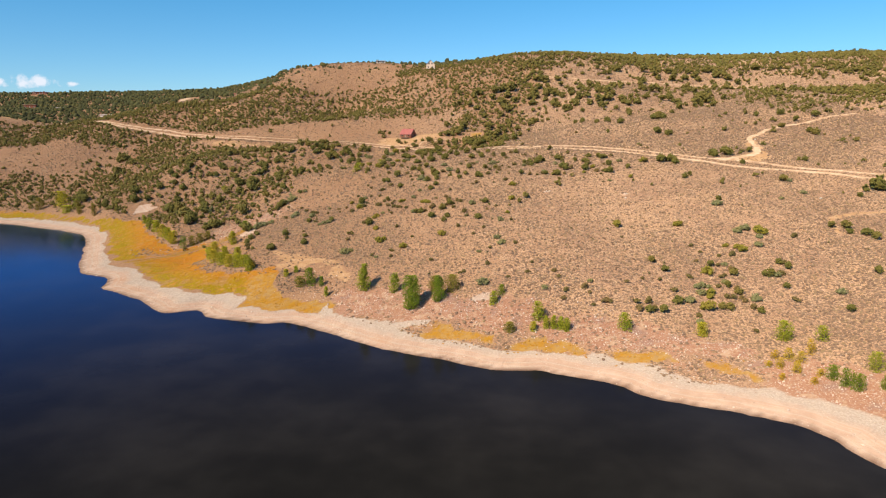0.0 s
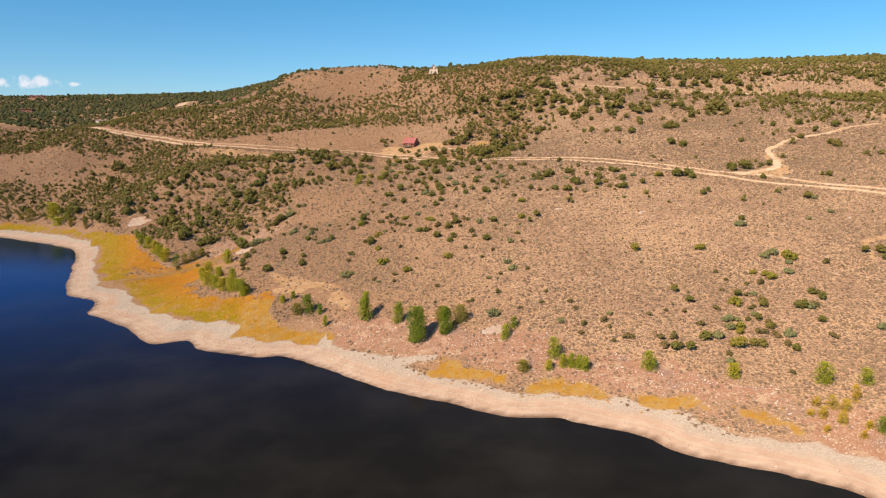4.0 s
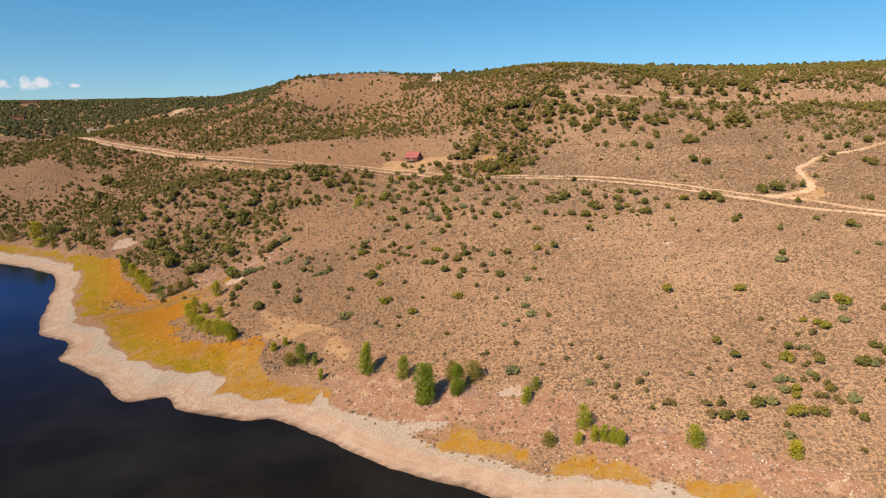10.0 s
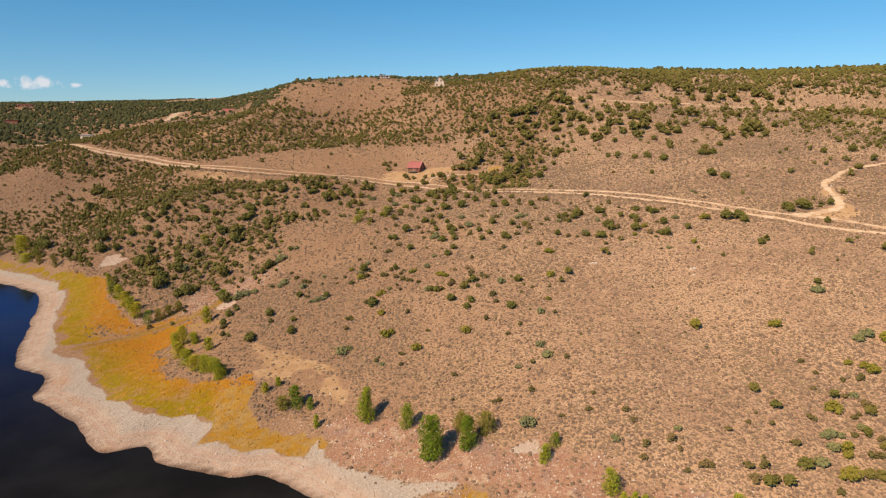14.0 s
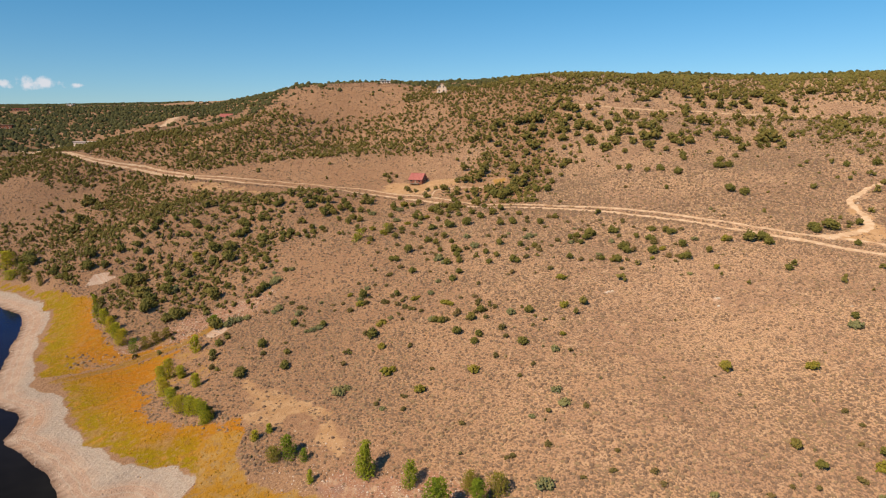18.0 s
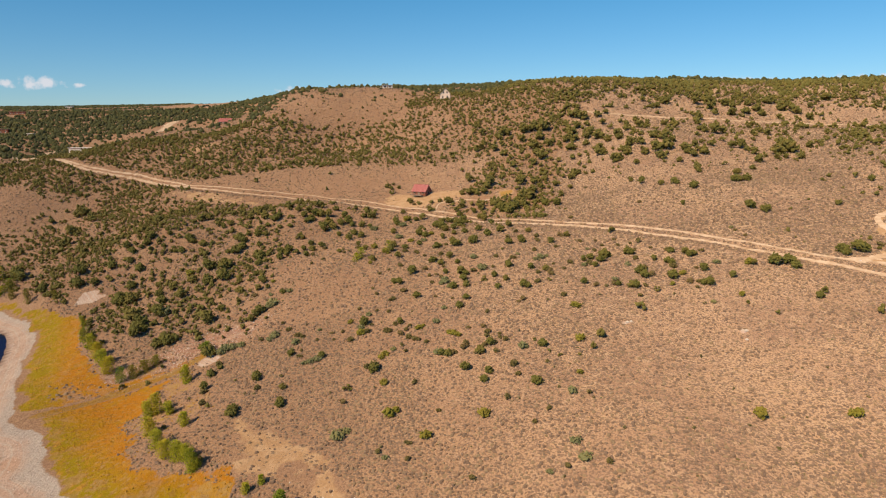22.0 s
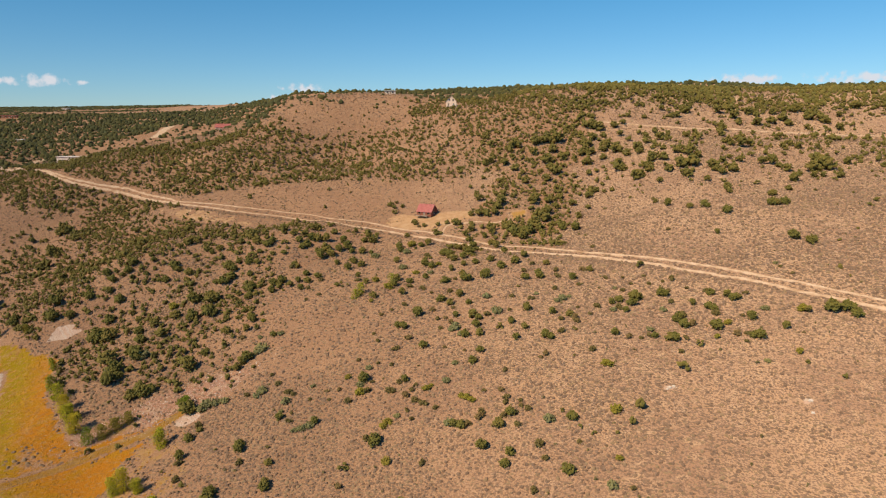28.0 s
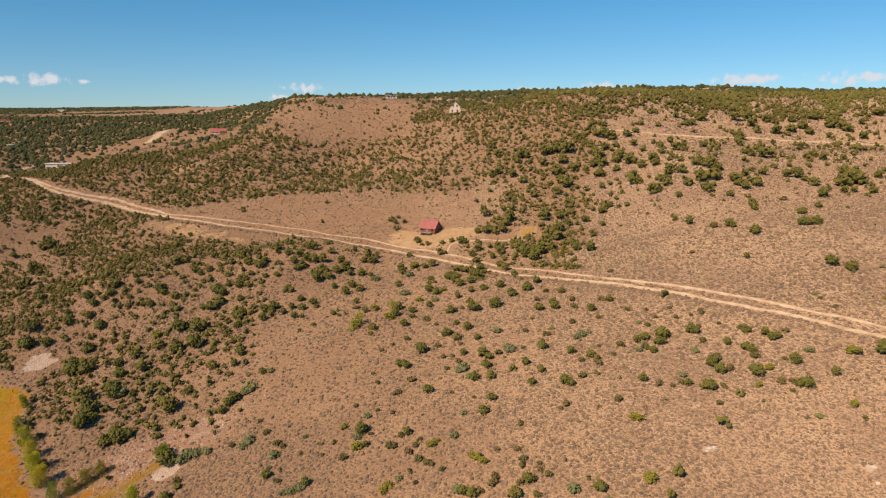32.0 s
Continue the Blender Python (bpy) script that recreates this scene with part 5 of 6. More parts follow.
SAGE_A = [(67.3, 166.4, 1.3), (108.9, 174.9, 1.5), (68.0, 176.1, 1.6), (86.8, 176.8, 1.7), (72.5, 180.3, 1.6), (29.1, 182.0, 1.1), (41.8, 183.2, 1.0), (72.7, 183.5, 1.2), (76.0, 183.5, 1.1), (74.3, 184.1, 1.5), (81.3, 185.5, 1.2), (96.9, 187.0, 1.5), (11.8, 190.1, 2.0), (84.7, 194.4, 1.0), (98.6, 202.9, 1.5), (100.9, 207.7, 1.2), (11.7, 209.0, 0.9), (18.9, 209.8, 1.5), (95.6, 211.9, 1.6), (98.8, 213.5, 1.8), (18.0, 215.5, 1.4), (-23.2, 223.3, 1.0), (20.6, 234.1, 1.4), (-35.6, 234.6, 2.1), (98.7, 236.9, 2.1), (-33.8, 236.9, 1.3), (123.5, 240.1, 1.0), (137.1, 250.5, 1.5), (11.4, 257.1, 1.6), (-11.8, 263.4, 1.4), (139.6, 266.2, 1.4), (-24.9, 270.6, 1.1)]
SAGE_B = [(-51.6, 272.5, 1.1), (-49.6, 272.6, 1.3), (-47.8, 273.1, 1.4), (69.5, 275.4, 1.0), (-12.3, 280.3, 1.4), (-57.6, 282.7, 0.9), (-57.5, 286.9, 1.7), (-36.3, 287.1, 1.3), (-10.2, 287.8, 1.1), (72.5, 287.9, 1.1), (-50.4, 291.5, 0.9), (44.7, 292.9, 1.2), (-67.3, 293.9, 1.3), (-34.9, 294.9, 1.2), (-66.2, 295.3, 1.8), (-84.8, 296.2, 1.9), (-78.0, 296.8, 1.6), (-80.9, 297.2, 1.9), (-83.3, 297.4, 2.1), (79.6, 300.1, 1.4), (51.4, 303.3, 1.3), (-8.4, 303.8, 1.1), (37.5, 306.7, 1.3), (-11.1, 307.5, 1.3), (-9.9, 308.0, 1.9), (3.0, 313.8, 1.9), (22.2, 316.9, 1.3), (24.4, 318.2, 1.5), (-74.0, 318.9, 1.8), (26.3, 319.4, 1.0), (-72.5, 319.5, 2.5), (16.8, 324.0, 1.0)]
SAGE_C = [(42.1, 324.1, 0.9), (-68.1, 325.7, 1.4), (0.6, 326.4, 1.7), (-75.5, 327.2, 1.1), (97.1, 332.0, 1.0), (-119.3, 332.6, 3.1), (-18.9, 358.1, 1.4), (-29.9, 368.9, 1.9), (-43.2, 389.8, 2.0), (-29.7, 390.3, 2.0)]
SAGE = SAGE_A + SAGE_B + SAGE_C
RABBIT_A = [(71.8, 172.9, 2.4), (74.7, 178.3, 1.3), (75.5, 180.4, 1.5), (78.0, 190.6, 1.9), (92.8, 201.2, 2.0), (91.7, 202.8, 1.3), (88.9, 204.4, 1.2), (103.3, 210.2, 1.8), (101.9, 210.9, 2.1), (58.8, 220.9, 1.9), (79.5, 221.2, 1.8), (-14.0, 228.3, 1.7), (-0.4, 232.0, 1.9), (-23.5, 240.5, 2.0), (-21.8, 241.6, 1.3), (23.8, 241.9, 1.1), (-26.1, 254.7, 1.5), (26.8, 257.9, 1.8), (-28.2, 267.7, 1.3), (-27.3, 268.8, 1.3), (-6.1, 270.0, 1.2), (-7.3, 271.4, 1.5), (-8.5, 272.6, 1.1), (29.2, 277.9, 1.8), (-17.6, 278.8, 1.4), (78.9, 278.8, 1.2), (-16.5, 279.7, 0.8), (-35.9, 283.0, 1.7), (61.0, 287.2, 1.1), (-40.6, 292.1, 1.2), (66.1, 293.2, 1.4), (89.5, 299.0, 1.7)]
RABBIT_B = [(74.1, 312.8, 0.9), (-38.9, 335.9, 1.1), (-77.4, 338.1, 1.2), (-33.5, 345.7, 1.9), (-39.3, 355.0, 1.8), (-24.5, 359.7, 1.6), (-121.8, 367.3, 2.6), (-16.0, 367.4, 1.4), (-28.5, 399.8, 2.3)]
RABBIT = RABBIT_A + RABBIT_B
near = sorted((p for p in JUNIPER if math.hypot(p[0] + 167, p[1] - 366) > 11), key=lambda p: p[1])
juniper_kinds = []
for k in range(8):
    v, f = crown_shape(170, 7 + k % 3, 0.44, 0.42, 1.0, 0.165, RNG.uniform(-0.1, 0.1))
    juniper_kinds.append(plant("juniper", mesh_of("crown", v, f, JUNIPER_GREEN), trunk_mesh("trunk", 1.1, 0.09, 4, 0.4, BARK),
                               ("dark olive-green rounded juniper on the dry slope", "bushy dark juniper with uneven crown on tan soil",
                                "low spreading juniper shrub among the brush")[k % 3], "juniper"))
plant_rows(juniper_kinds, near[:300], "junipers on the hillside")
shrub_kinds = []
for k in range(4):
    v, f = crown_shape(70, 5, 0.5, 0.3, 0.8, 0.24, RNG.uniform(-0.1, 0.1))
    shrub_kinds.append(plant("low_shrub", mesh_of("crown", v, f, SHRUB_OLIVE), trunk_mesh("trunk", 0.7, 0.07, 4, 0.35, BARK),
                             "small brownish olive shrub on the sagebrush slope", "shrub"))
plant_rows(shrub_kinds, LOW_SHRUB, "low shrubs on the hillside")
sage_kinds = []
for k in range(4):
    v, f = crown_shape(110, 8, 0.62, 0.25, 0.62, 0.17)
    sage_kinds.append(plant("saltbush", mesh_of("crown", v, f, SAGE_GREEN), trunk_mesh("trunk", 0.6, 0.06, 5, 0.4, BARK),
                            "pale grey-green saltbush on the dry slope", "shrub"))
plant_rows(sage_kinds, SAGE, "saltbushes on the hillside", 1.05)
gold_kinds = []
for k in range(4):
    v, f = crown_shape(110, 7, 0.55, 0.3, 0.7, 0.17)
    gold_kinds.append(plant("rabbitbrush", mesh_of("crown", v, f, RABBIT_GOLD), trunk_mesh("trunk", 0.6, 0.05, 5, 0.4, BARK),
                            "yellow-green rabbitbrush in autumn bloom on the slope", "shrub"))
plant_rows(gold_kinds, RABBIT, "rabbitbrushes on the hillside", 1.05)


def build_tree(name, x, y, tall, wide, label, leaf, seed_count=620):
    """A shoreline tree: tapered trunk, limbs and a leafy crown that narrows to the top."""
    n = int(seed_count * 3.4)
    lobes = 12
    lh = np.linspace(0.12, 0.93, lobes) + RNG.uniform(-0.05, 0.05, lobes)
    la = RNG.uniform(0, 2 * math.pi, lobes)
    full = np.sqrt(np.clip(1 - ((lh - 0.36) / 0.68) ** 2, 0.03, 1))
    lr = wide * 0.20 * full * RNG.uniform(0.4, 1.15, lobes)
    pick = RNG.integers(0, lobes, n)
    d = RNG.normal(size=(n, 3))
    d /= np.linalg.norm(d, axis=1)[:, None]
    reach = (wide * 0.36 * full * RNG.uniform(0.8, 1.15, lobes))[pick] * RNG.uniform(0.25, 1.15, n) ** 0.5
    c = np.stack([lr[pick] * np.cos(la[pick]) + d[:, 0] * reach, lr[pick] * np.sin(la[pick]) + d[:, 1] * reach, lh[pick] * tall + d[:, 2] * reach * 1.25], 1)
    c[:, 2] = np.clip(c[:, 2], 0.03 * tall, 1.02 * tall)
    v, f = tufts(c, (0.010 * tall + 0.016 * wide + 0.05) * RNG.uniform(0.45, 1.25, n), 0.45)
    base = new(name)
    tagged(base, label, "tree")
    new("trunk", trunk_mesh("trunk", tall * 0.9, 0.018 * tall, 6, wide * 0.3, BARK)).parent = base
    new("crown", mesh_of("crown", v, f, leaf)).parent = base
    base.matrix_world = pose(x, y, float(height(np.array([x]), np.array([y]))[0]) - 0.1)
    return base


LEAF_DEEP = leafy("cottonwood_leaf", (0.105, 0.138, 0.012), (0.225, 0.26, 0.02), (0.22, 0.22, 0.02))
MEADOW_WILLOW = leafy("meadow_willow_leaf", (0.27, 0.25, 0.016), (0.48, 0.42, 0.028), (0.54, 0.38, 0.026))
LEAF_FRESH = leafy("fresh_leaf", (0.13, 0.155, 0.012), (0.30, 0.315, 0.024), (0.33, 0.30, 0.024))
LEAF_GOLD = leafy("gold_willow_leaf", (0.40, 0.25, 0.012), (0.56, 0.38, 0.02), (0.52, 0.28, 0.02))
build_tree("cottonwood", -25.0, 202.4, 8.7, 4.9, "slender bright green tree on the red bank", LEAF_FRESH)
build_tree("cottonwood", -15.1, 197.9, 6.2, 4.0, "small yellow-green tree on the red bank", LEAF_FRESH, 400)
build_tree("cottonwood", -9.3, 188.1, 9.9, 5.9, "large deep green cottonwood on the red bank", LEAF_DEEP, 900)
build_tree("cottonwood", -1.4, 188.3, 7.8, 4.1, "green cottonwood beside an orange shrub", LEAF_DEEP, 700)
build_tree("cottonwood", -44.0, 212.4, 5.8, 4.6, "small green tree above the orange flat", LEAF_DEEP, 420)
for x, y, tall, wide in ((-2.7, 193.6, 4.5, 4.2), (-47.3, 212.1, 3.4, 4.2), (-67.9, 229.1, 3.0, 3.2), (17.7, 169.2, 2.7, 3.7), (-113.0, 292.4, 4.2, 4.9), (-110.3, 295.3, 3.9, 4.9), (-107.9, 298.2, 3.7, 4.4), (-251.2, 408.8, 7.5, 6.9), (-200.9, 376.9, 7.3, 3.4), (-218.1, 391.5, 6.2, 3.2), (-213.8, 385.3, 4.5, 4.2), (-185.6, 372.6, 4.3, 3.3), (-260.5, 414.6, 4.2, 3.9), (2.6, 190.5, 5.3, 5.5)):
    build_tree("willow_bush", x, y, tall, wide, "orange-yellow autumn willow bush near the shore", RABBIT_GOLD, 380)
for x, y, tall, wide in ((81, 147, 2.8, 3.2), (87, 149, 3.6, 3.0), (83, 145.5, 2.6, 2.8), (77.5, 144, 2.4, 2.6), (80, 141.4, 2.6, 2.8), (78.4, 148.3, 2.0, 2.4), (84, 139, 1.7, 2), (81, 136, 1.6, 1.8), (75.8, 139.3, 1.4, 1.9), (75.3, 145, 1.4, 2.0)):
    build_tree("willow_bush", x, y, tall, wide, "golden-yellow autumn willow bush by the beach", LEAF_GOLD, 150)
for x, y, tall, wide in ((14.3, 180.8, 4.8, 3.5), (-37.3, 204.8, 4.0, 2.1), (-53.2, 218.2, 3.0, 2.8), (-50.2, 220.3, 2.7, 2.5), (-68.8, 227.7, 6.5, 4.9), (25.8, 172.4, 6.3, 4.3), (27.6, 169.3, 4.3, 2.8), (29.5, 169.0, 4.3, 2.8), (31.3, 168.2, 4.3, 2.8), (32.6, 167.2, 4.3, 2.8), (24.1, 169.2, 3.0, 2.8), (47.4, 165.4, 5.5, 4.8), (65.8, 160.9, 3.8, 4.2), (84.8, 157.4, 5.7, 5.9), (-154.3, 338.0, 5.7, 3.8), (-144.1, 320.0, 6.5, 4.1)):
    build_tree("willow_bush", x, y, tall * 0.85, wide * 0.85, "bright yellow-green willow bush near the shore", WILLOW_GREEN, 380)
for x, y, tall, wide in ((-137.4, 313.0, 6.3, 4.0), (-132.1, 306.6, 6.2, 3.9), (-127.3, 300.9, 6.0, 4.1), (-122.4, 295.3, 6.4, 4.0), (-91.6, 282.7, 6.4, 3.2), (-92.9, 263.8, 7.4, 3.4), (-95.0, 262.8, 5.5, 3.0), (-88.4, 249.2, 5.7, 3.6), (-82.0, 240.2, 5.0, 3.5), (-77.2, 233.9, 4.8, 3.4), (-74.0, 232.2, 5.2, 3.3), (-71.7, 231.5, 4.7, 2.7), (-88.0, 260.9, 4.5, 2.7), (-79.4, 250.8, 4.3, 2.6), (-68.4, 228.3, 3.1, 2.9), (-234.7, 404.6, 9.5, 8.0), (-224.6, 391.6, 4.7, 6.5)):
    build_tree("willow_bush", x, y, tall * 0.9, wide * 1.35, "tall yellow-green willow bush in the shore meadow", MEADOW_WILLOW, 480)
for x, y, tall, wide in ((93.3, 155.4, 3.6, 3.8), (96, 138, 4.2, 5.0), (-43.4, 342.5, 4.1, 4.8), (-44.8, 339.5, 3.2, 3.8), (-33.3, 353.4, 3.1, 3.6)):
    build_tree("willow_bush", x, y, tall, wide, "leafy light green bush on the slope", WILLOW_GREEN, 240)
for x, y, tall, wide in ((85.7, 137.3, 3.2, 3.2), (86.4, 133.7, 4.0, 3.4), (88, 131.6, 3.6, 3.6), (93, 130.6, 3.0, 3.0), (-90.5, 299, 4.0, 4.8), (-221, 396, 4.5, 5.5), (16.6, 183.4, 3.1, 2.7), (-115.7, 290.0, 5.2, 4.8), (-39.9, 211.0, 3.2, 2.7)):
    build_tree("willow_bush", x, y, tall, wide, "dense green willow bush near the shore", LEAF_DEEP, 260)


def scatter(x0, x1, y0, y1, gap, chance):
    """Jittered places in a box of the plan, kept by chance(x, y)."""
    gx, gy = [g.ravel() for g in np.meshgrid(np.arange(x0, x1, gap), np.arange(y0, y1, gap))]
    gx, gy = gx + RNG.uniform(-0.5, 0.5, gx.size) * gap, gy + RNG.uniform(-0.5, 0.5, gx.size) * gap
    keep = RNG.uniform(0, 1, gx.size) < chance(gx, gy)
    return gx[keep], gy[keep]


KNOWN = np.array([(p[0], p[1], p[2]) for p in JUNIPER + LOW_SHRUB + SAGE + RABBIT])
ROADS = (DRIVE, LOWER_TRACK, UPPER_TRACK, SPUR, HILL_ROAD, WEST_ROAD, FORK_ROAD)


def clear_of(x, y, gap):
    ok = shore_distance(x, y) > 22
    for line in ROADS:
        ok &= line_distance(x, y, line) > 2.6 + gap * 0.4
    for kx, ky, r in KNOWN:
        ok &= (x - kx) ** 2 + (y - ky) ** 2 > (r + gap * 0.7) ** 2
    return ok


upper_shapes = [crown_shape(60, 6, 0.46, 0.42, 1.0, 0.24, heart=2) for k in range(8)]
fill_shapes = [crown_shape(9, 3, 0.5, 0.4, 0.9, 0.45, heart=1) for k in range(10)]
x, y = scatter(-420, 430, 250, 640, 2.25, lambda x, y: 0.86 * woods(x, y))
ok = clear_of(x, y, 1.3) & (np.maximum.reduce(covers(x, y, shore_distance(x, y))[:2]) < 0.3)
x, y = x[ok], y[ok]
size = RNG.uniform(0.6, 1.05, len(x)) + RNG.uniform(0, 1, len(x)) ** 2 * 1.3
size *= 1 + 0.45 * smooth(40, 90, x) * smooth(600, 570, y) * smooth(420, 460, y) + 0.12 * smooth(470, 520, y) * smooth(-20, -80, x)
v, f = spread_out(fill_shapes, x, y, size, size * RNG.uniform(0.8, 1.1, len(x)))
tagged(new("juniper_wood", mesh_of("juniper_wood", v, f, WOOD_GREEN)), "scattered dark green junipers over the hillside", "juniper", kind="stuff")
shrub_shapes = [crown_shape(4, 2, 0.5, 0.3, 0.6, 0.5, heart=1) for k in range(8)]
x, y = scatter(-330, 260, 190, 620, 2.6, lambda x, y: 0.035 + 0.4 * smooth(0.05, 0.45, woods(x, y)) + 0.10 * smooth(-40, -110, x))
ok = clear_of(x, y, 0.8) & (np.maximum.reduce(covers(x, y, shore_distance(x, y))[:5]) < 0.3)
x, y = x[ok], y[ok]
size = RNG.uniform(0.35, 0.8, len(x))
v, f = spread_out(shrub_shapes, x, y, size, size * 0.95)
tagged(new("small_shrubs", mesh_of("small_shrubs", v, f, SHRUB)), "small olive-brown shrubs between the junipers", "shrubs", kind="stuff")
late = np.array(near[300:]).reshape(-1, 3)
if len(late):
    v, f = spread_out(upper_shapes, late[:, 0], late[:, 1], late[:, 2] * 1.2)
    tagged(new("juniper_upper", mesh_of("juniper_upper", v, f, WOOD_GREEN)), "dark green junipers high on the slope", "juniper", kind="stuff")
far_shapes = [dome(((0.9, 0.1), (1.0, 0.75), (0.55, 1.25)), 5) for k in range(8)]
x, y = scatter(-900, 640, 640, 1080, 3.2, lambda x, y: 0.9 * woods(x, y) * (1 - 0.9 * smooth(150, 230, x) * smooth(760, 800, y)))
size = RNG.uniform(0.7, 1.5, len(x)) + RNG.uniform(0, 1, len(x)) ** 3 * 1.5
v, f = spread_out(far_shapes, x, y, size, size * RNG.uniform(0.7, 1.1, len(x)))
tagged(new("far_wood", mesh_of("far_wood", v, f, FAR_GREEN)), "dense dark juniper wood on the plateau", "trees", kind="stuff")
x, y = scatter(40, 640, 572, 640, 2.7, lambda x, y: 0.75 * smooth(0.3, 0.8, woods(x, y)) * smooth(575, 600, y - 0.03 * x))
size = RNG.uniform(0.8, 1.7, len(x))
v, f = spread_out(far_shapes, x, y, size, size)
tagged(new("ridge_wood", mesh_of("ridge_wood", v, f, WOOD_GREEN)), "dense olive-green juniper wood along the ridge", "trees", kind="stuff")
far_shapes = [dome(((1.0, 0.1), (0.8, 0.8)), 5) for k in range(5)]
x, y = scatter(-1700, 400, 1080, 1750, 8.0, lambda x, y: np.maximum(0.8 * smooth(0.0, 0.3, value_noise(x * 0.3, y, 55, 12) - 0.9 * smooth(-900, -200, x) + 0.45), 0.95 * smooth(1380, 1440, y)))
size = RNG.uniform(2.0, 3.8, len(x))
v, f = spread_out(far_shapes, x, y, size, size * 0.6)
tagged(new("distant_wood", mesh_of("distant_wood", v, f, FAR_GREEN)), "distant dark woodland on the plain", "trees", kind="stuff")


# low brush, grass and stones that nobody could count
def brush_chance(x, y):
    d = shore_distance(x, y)
    beach, meadow, red, gold, clay, wet = covers(x, y, d)
    bare = 1 - np.maximum.reduce([beach, meadow, np.minimum(1.8 * gold, 1), clay, 0.85 * red, inside(x, y, TAN_BANK, 3) * 0.8])
    bare = bare * (1 - 0.45 * ellipse(x, y, 85, 250, 60, 38, 0))
    for line in ROADS:
        bare = bare * smooth(0.9, 2.0, line_distance(x, y, line))
    return bare * (0.55 + 0.4 * smooth(-0.5, 0.5, value_noise(x, y, 26, 9))) * (d > 10 + 9 * smooth(-25, -45, x))


brush_shapes = [dome(((1.0, 0.1),), 6, 0.4) if k % 3 else dome(((1.0, 0.05), (0.75, 0.55)), 5, 0.35) for k in range(12)]
parts_v, parts_f, at = [], [], 0
for x0, x1, y0, y1, gap, low, high in ((-110, 190, 140, 300, 0.68, 0.24, 0.54), (-130, 40, 300, 400, 0.95, 0.3, 0.64), (40, 230, 300, 400, 0.98, 0.38, 0.72), (-330, -110, 280, 400, 1.3, 0.36, 0.7), (-330, 40, 400, 520, 1.25, 0.3, 0.62), (40, 280, 400, 520, 1.15, 0.34, 0.68), (-400, 60, 520, 720, 1.9, 0.4, 0.85), (60, 400, 520, 640, 1.7, 0.4, 0.85),
                                       (190, 300, 200, 300, 1.6, 0.4, 0.7), (230, 330, 300, 400, 1.8, 0.4, 0.8), (280, 400, 400, 520, 2.6, 0.4, 0.9)):
    x, y = scatter(x0, x1, y0, y1, gap, brush_chance)
    size = RNG.uniform(low, high, len(x))
    v, f = spread_out(brush_shapes, x, y, size, size * RNG.uniform(0.8, 1.5, len(x)), 0.05)
    parts_v.append(v), parts_f.append(f + at)
    at += len(v)
verge = np.array([(p.x, p.y) for p in densify(LOWER_TRACK, 0.35)])
verge = verge[(verge[:, 0] < 120)]
x, y = verge[:, 0] + RNG.normal(-0.4, 0.9, len(verge)), verge[:, 1] - RNG.uniform(1.5, 4.2, len(verge))
away = line_distance(x, y, LOWER_TRACK)
x, y = x[away > 1.3], y[away > 1.3]
size = RNG.uniform(0.4, 0.8, len(x))
v, f = spread_out(brush_shapes, x, y, size, size * RNG.uniform(0.9, 1.6, len(x)), 0.05)
parts_v.append(v), parts_f.append(f + at)
tagged(new("sagebrush", mesh_of("sagebrush", np.concatenate(parts_v), np.concatenate(parts_f), BRUSH)), "low grey-brown sagebrush tufts over the dry slope", "brush", kind="stuff")


def grass_chance(x, y):
    beach, meadow, red, gold, clay, wet = covers(x, y, shore_distance(x, y))
    return np.clip(0.75 * meadow + 0.9 * gold, 0, 1) * smooth(-0.6, 0.2, value_noise(x, y, 5, 13))


blade_shapes = []
for k in range(6):
    c = np.stack([RNG.uniform(-0.5, 0.5, 3), RNG.uniform(-0.5, 0.5, 3), RNG.uniform(0.1, 0.3, 3)], 1)
    blade_shapes.append(tufts(c, RNG.uniform(0.4, 0.7, 3), 0.6))
x, y = scatter(-260, 110, 110, 400, 1.15, grass_chance)
size = RNG.uniform(0.3, 0.6, len(x))
v, f = spread_out(blade_shapes, x, y, size, size * 0.7, 0.05)
tagged(new("meadow_grass", mesh_of("meadow_grass", v, f, GRASS)), "orange and green autumn grass by the shore", "grass", kind="stuff")

STONE = plain("stone", (0.42, 0.27, 0.20), (0.70, 0.55, 0.45), 1.5, 0.9, 0.2, 0.03)


def stone_chance(x, y):
    d = shore_distance(x, y)
    beach, meadow, red, gold, clay, wet = covers(x, y, d)
    return np.clip(0.95 * red + 0.10 * beach * (d > 0.5), 0, 1) * (1 - meadow)


x, y = scatter(-200, 110, 110, 330, 0.56, stone_chance)
size = RNG.uniform(0.08, 0.22, len(x)) + RNG.uniform(0, 1, len(x)) ** 9 * 0.36
v, f = spread_out([tufts(np.zeros((1, 3)), np.ones(1), 0.7) for k in range(8)], x, y, size, size, 0.0)
tagged(new("shore_stones", mesh_of("shore_stones", v, f, STONE)), "loose pale pink stones on bank and beach", "stones", kind="stuff")


def build_boulder(x, y, size, label):
    """A half-buried pale rock with broken faces."""
    bm = bmesh.new()
    bmesh.ops.create_icosphere(bm, subdivisions=2, radius=size)
    for v in bm.verts:
        v.co *= random.uniform(0.8, 1.15)
        v.co.z *= 0.65
    ob = new("boulder", bm_mesh("boulder", bm, PALE_ROCK))
    ob.matrix_world = pose(x, y, float(height(np.array([x]), np.array([y]))[0]) + size * 0.15, 0, 0, random.uniform(0, 360))
    tagged(ob, label, "rock", "pale boulders on the slope")


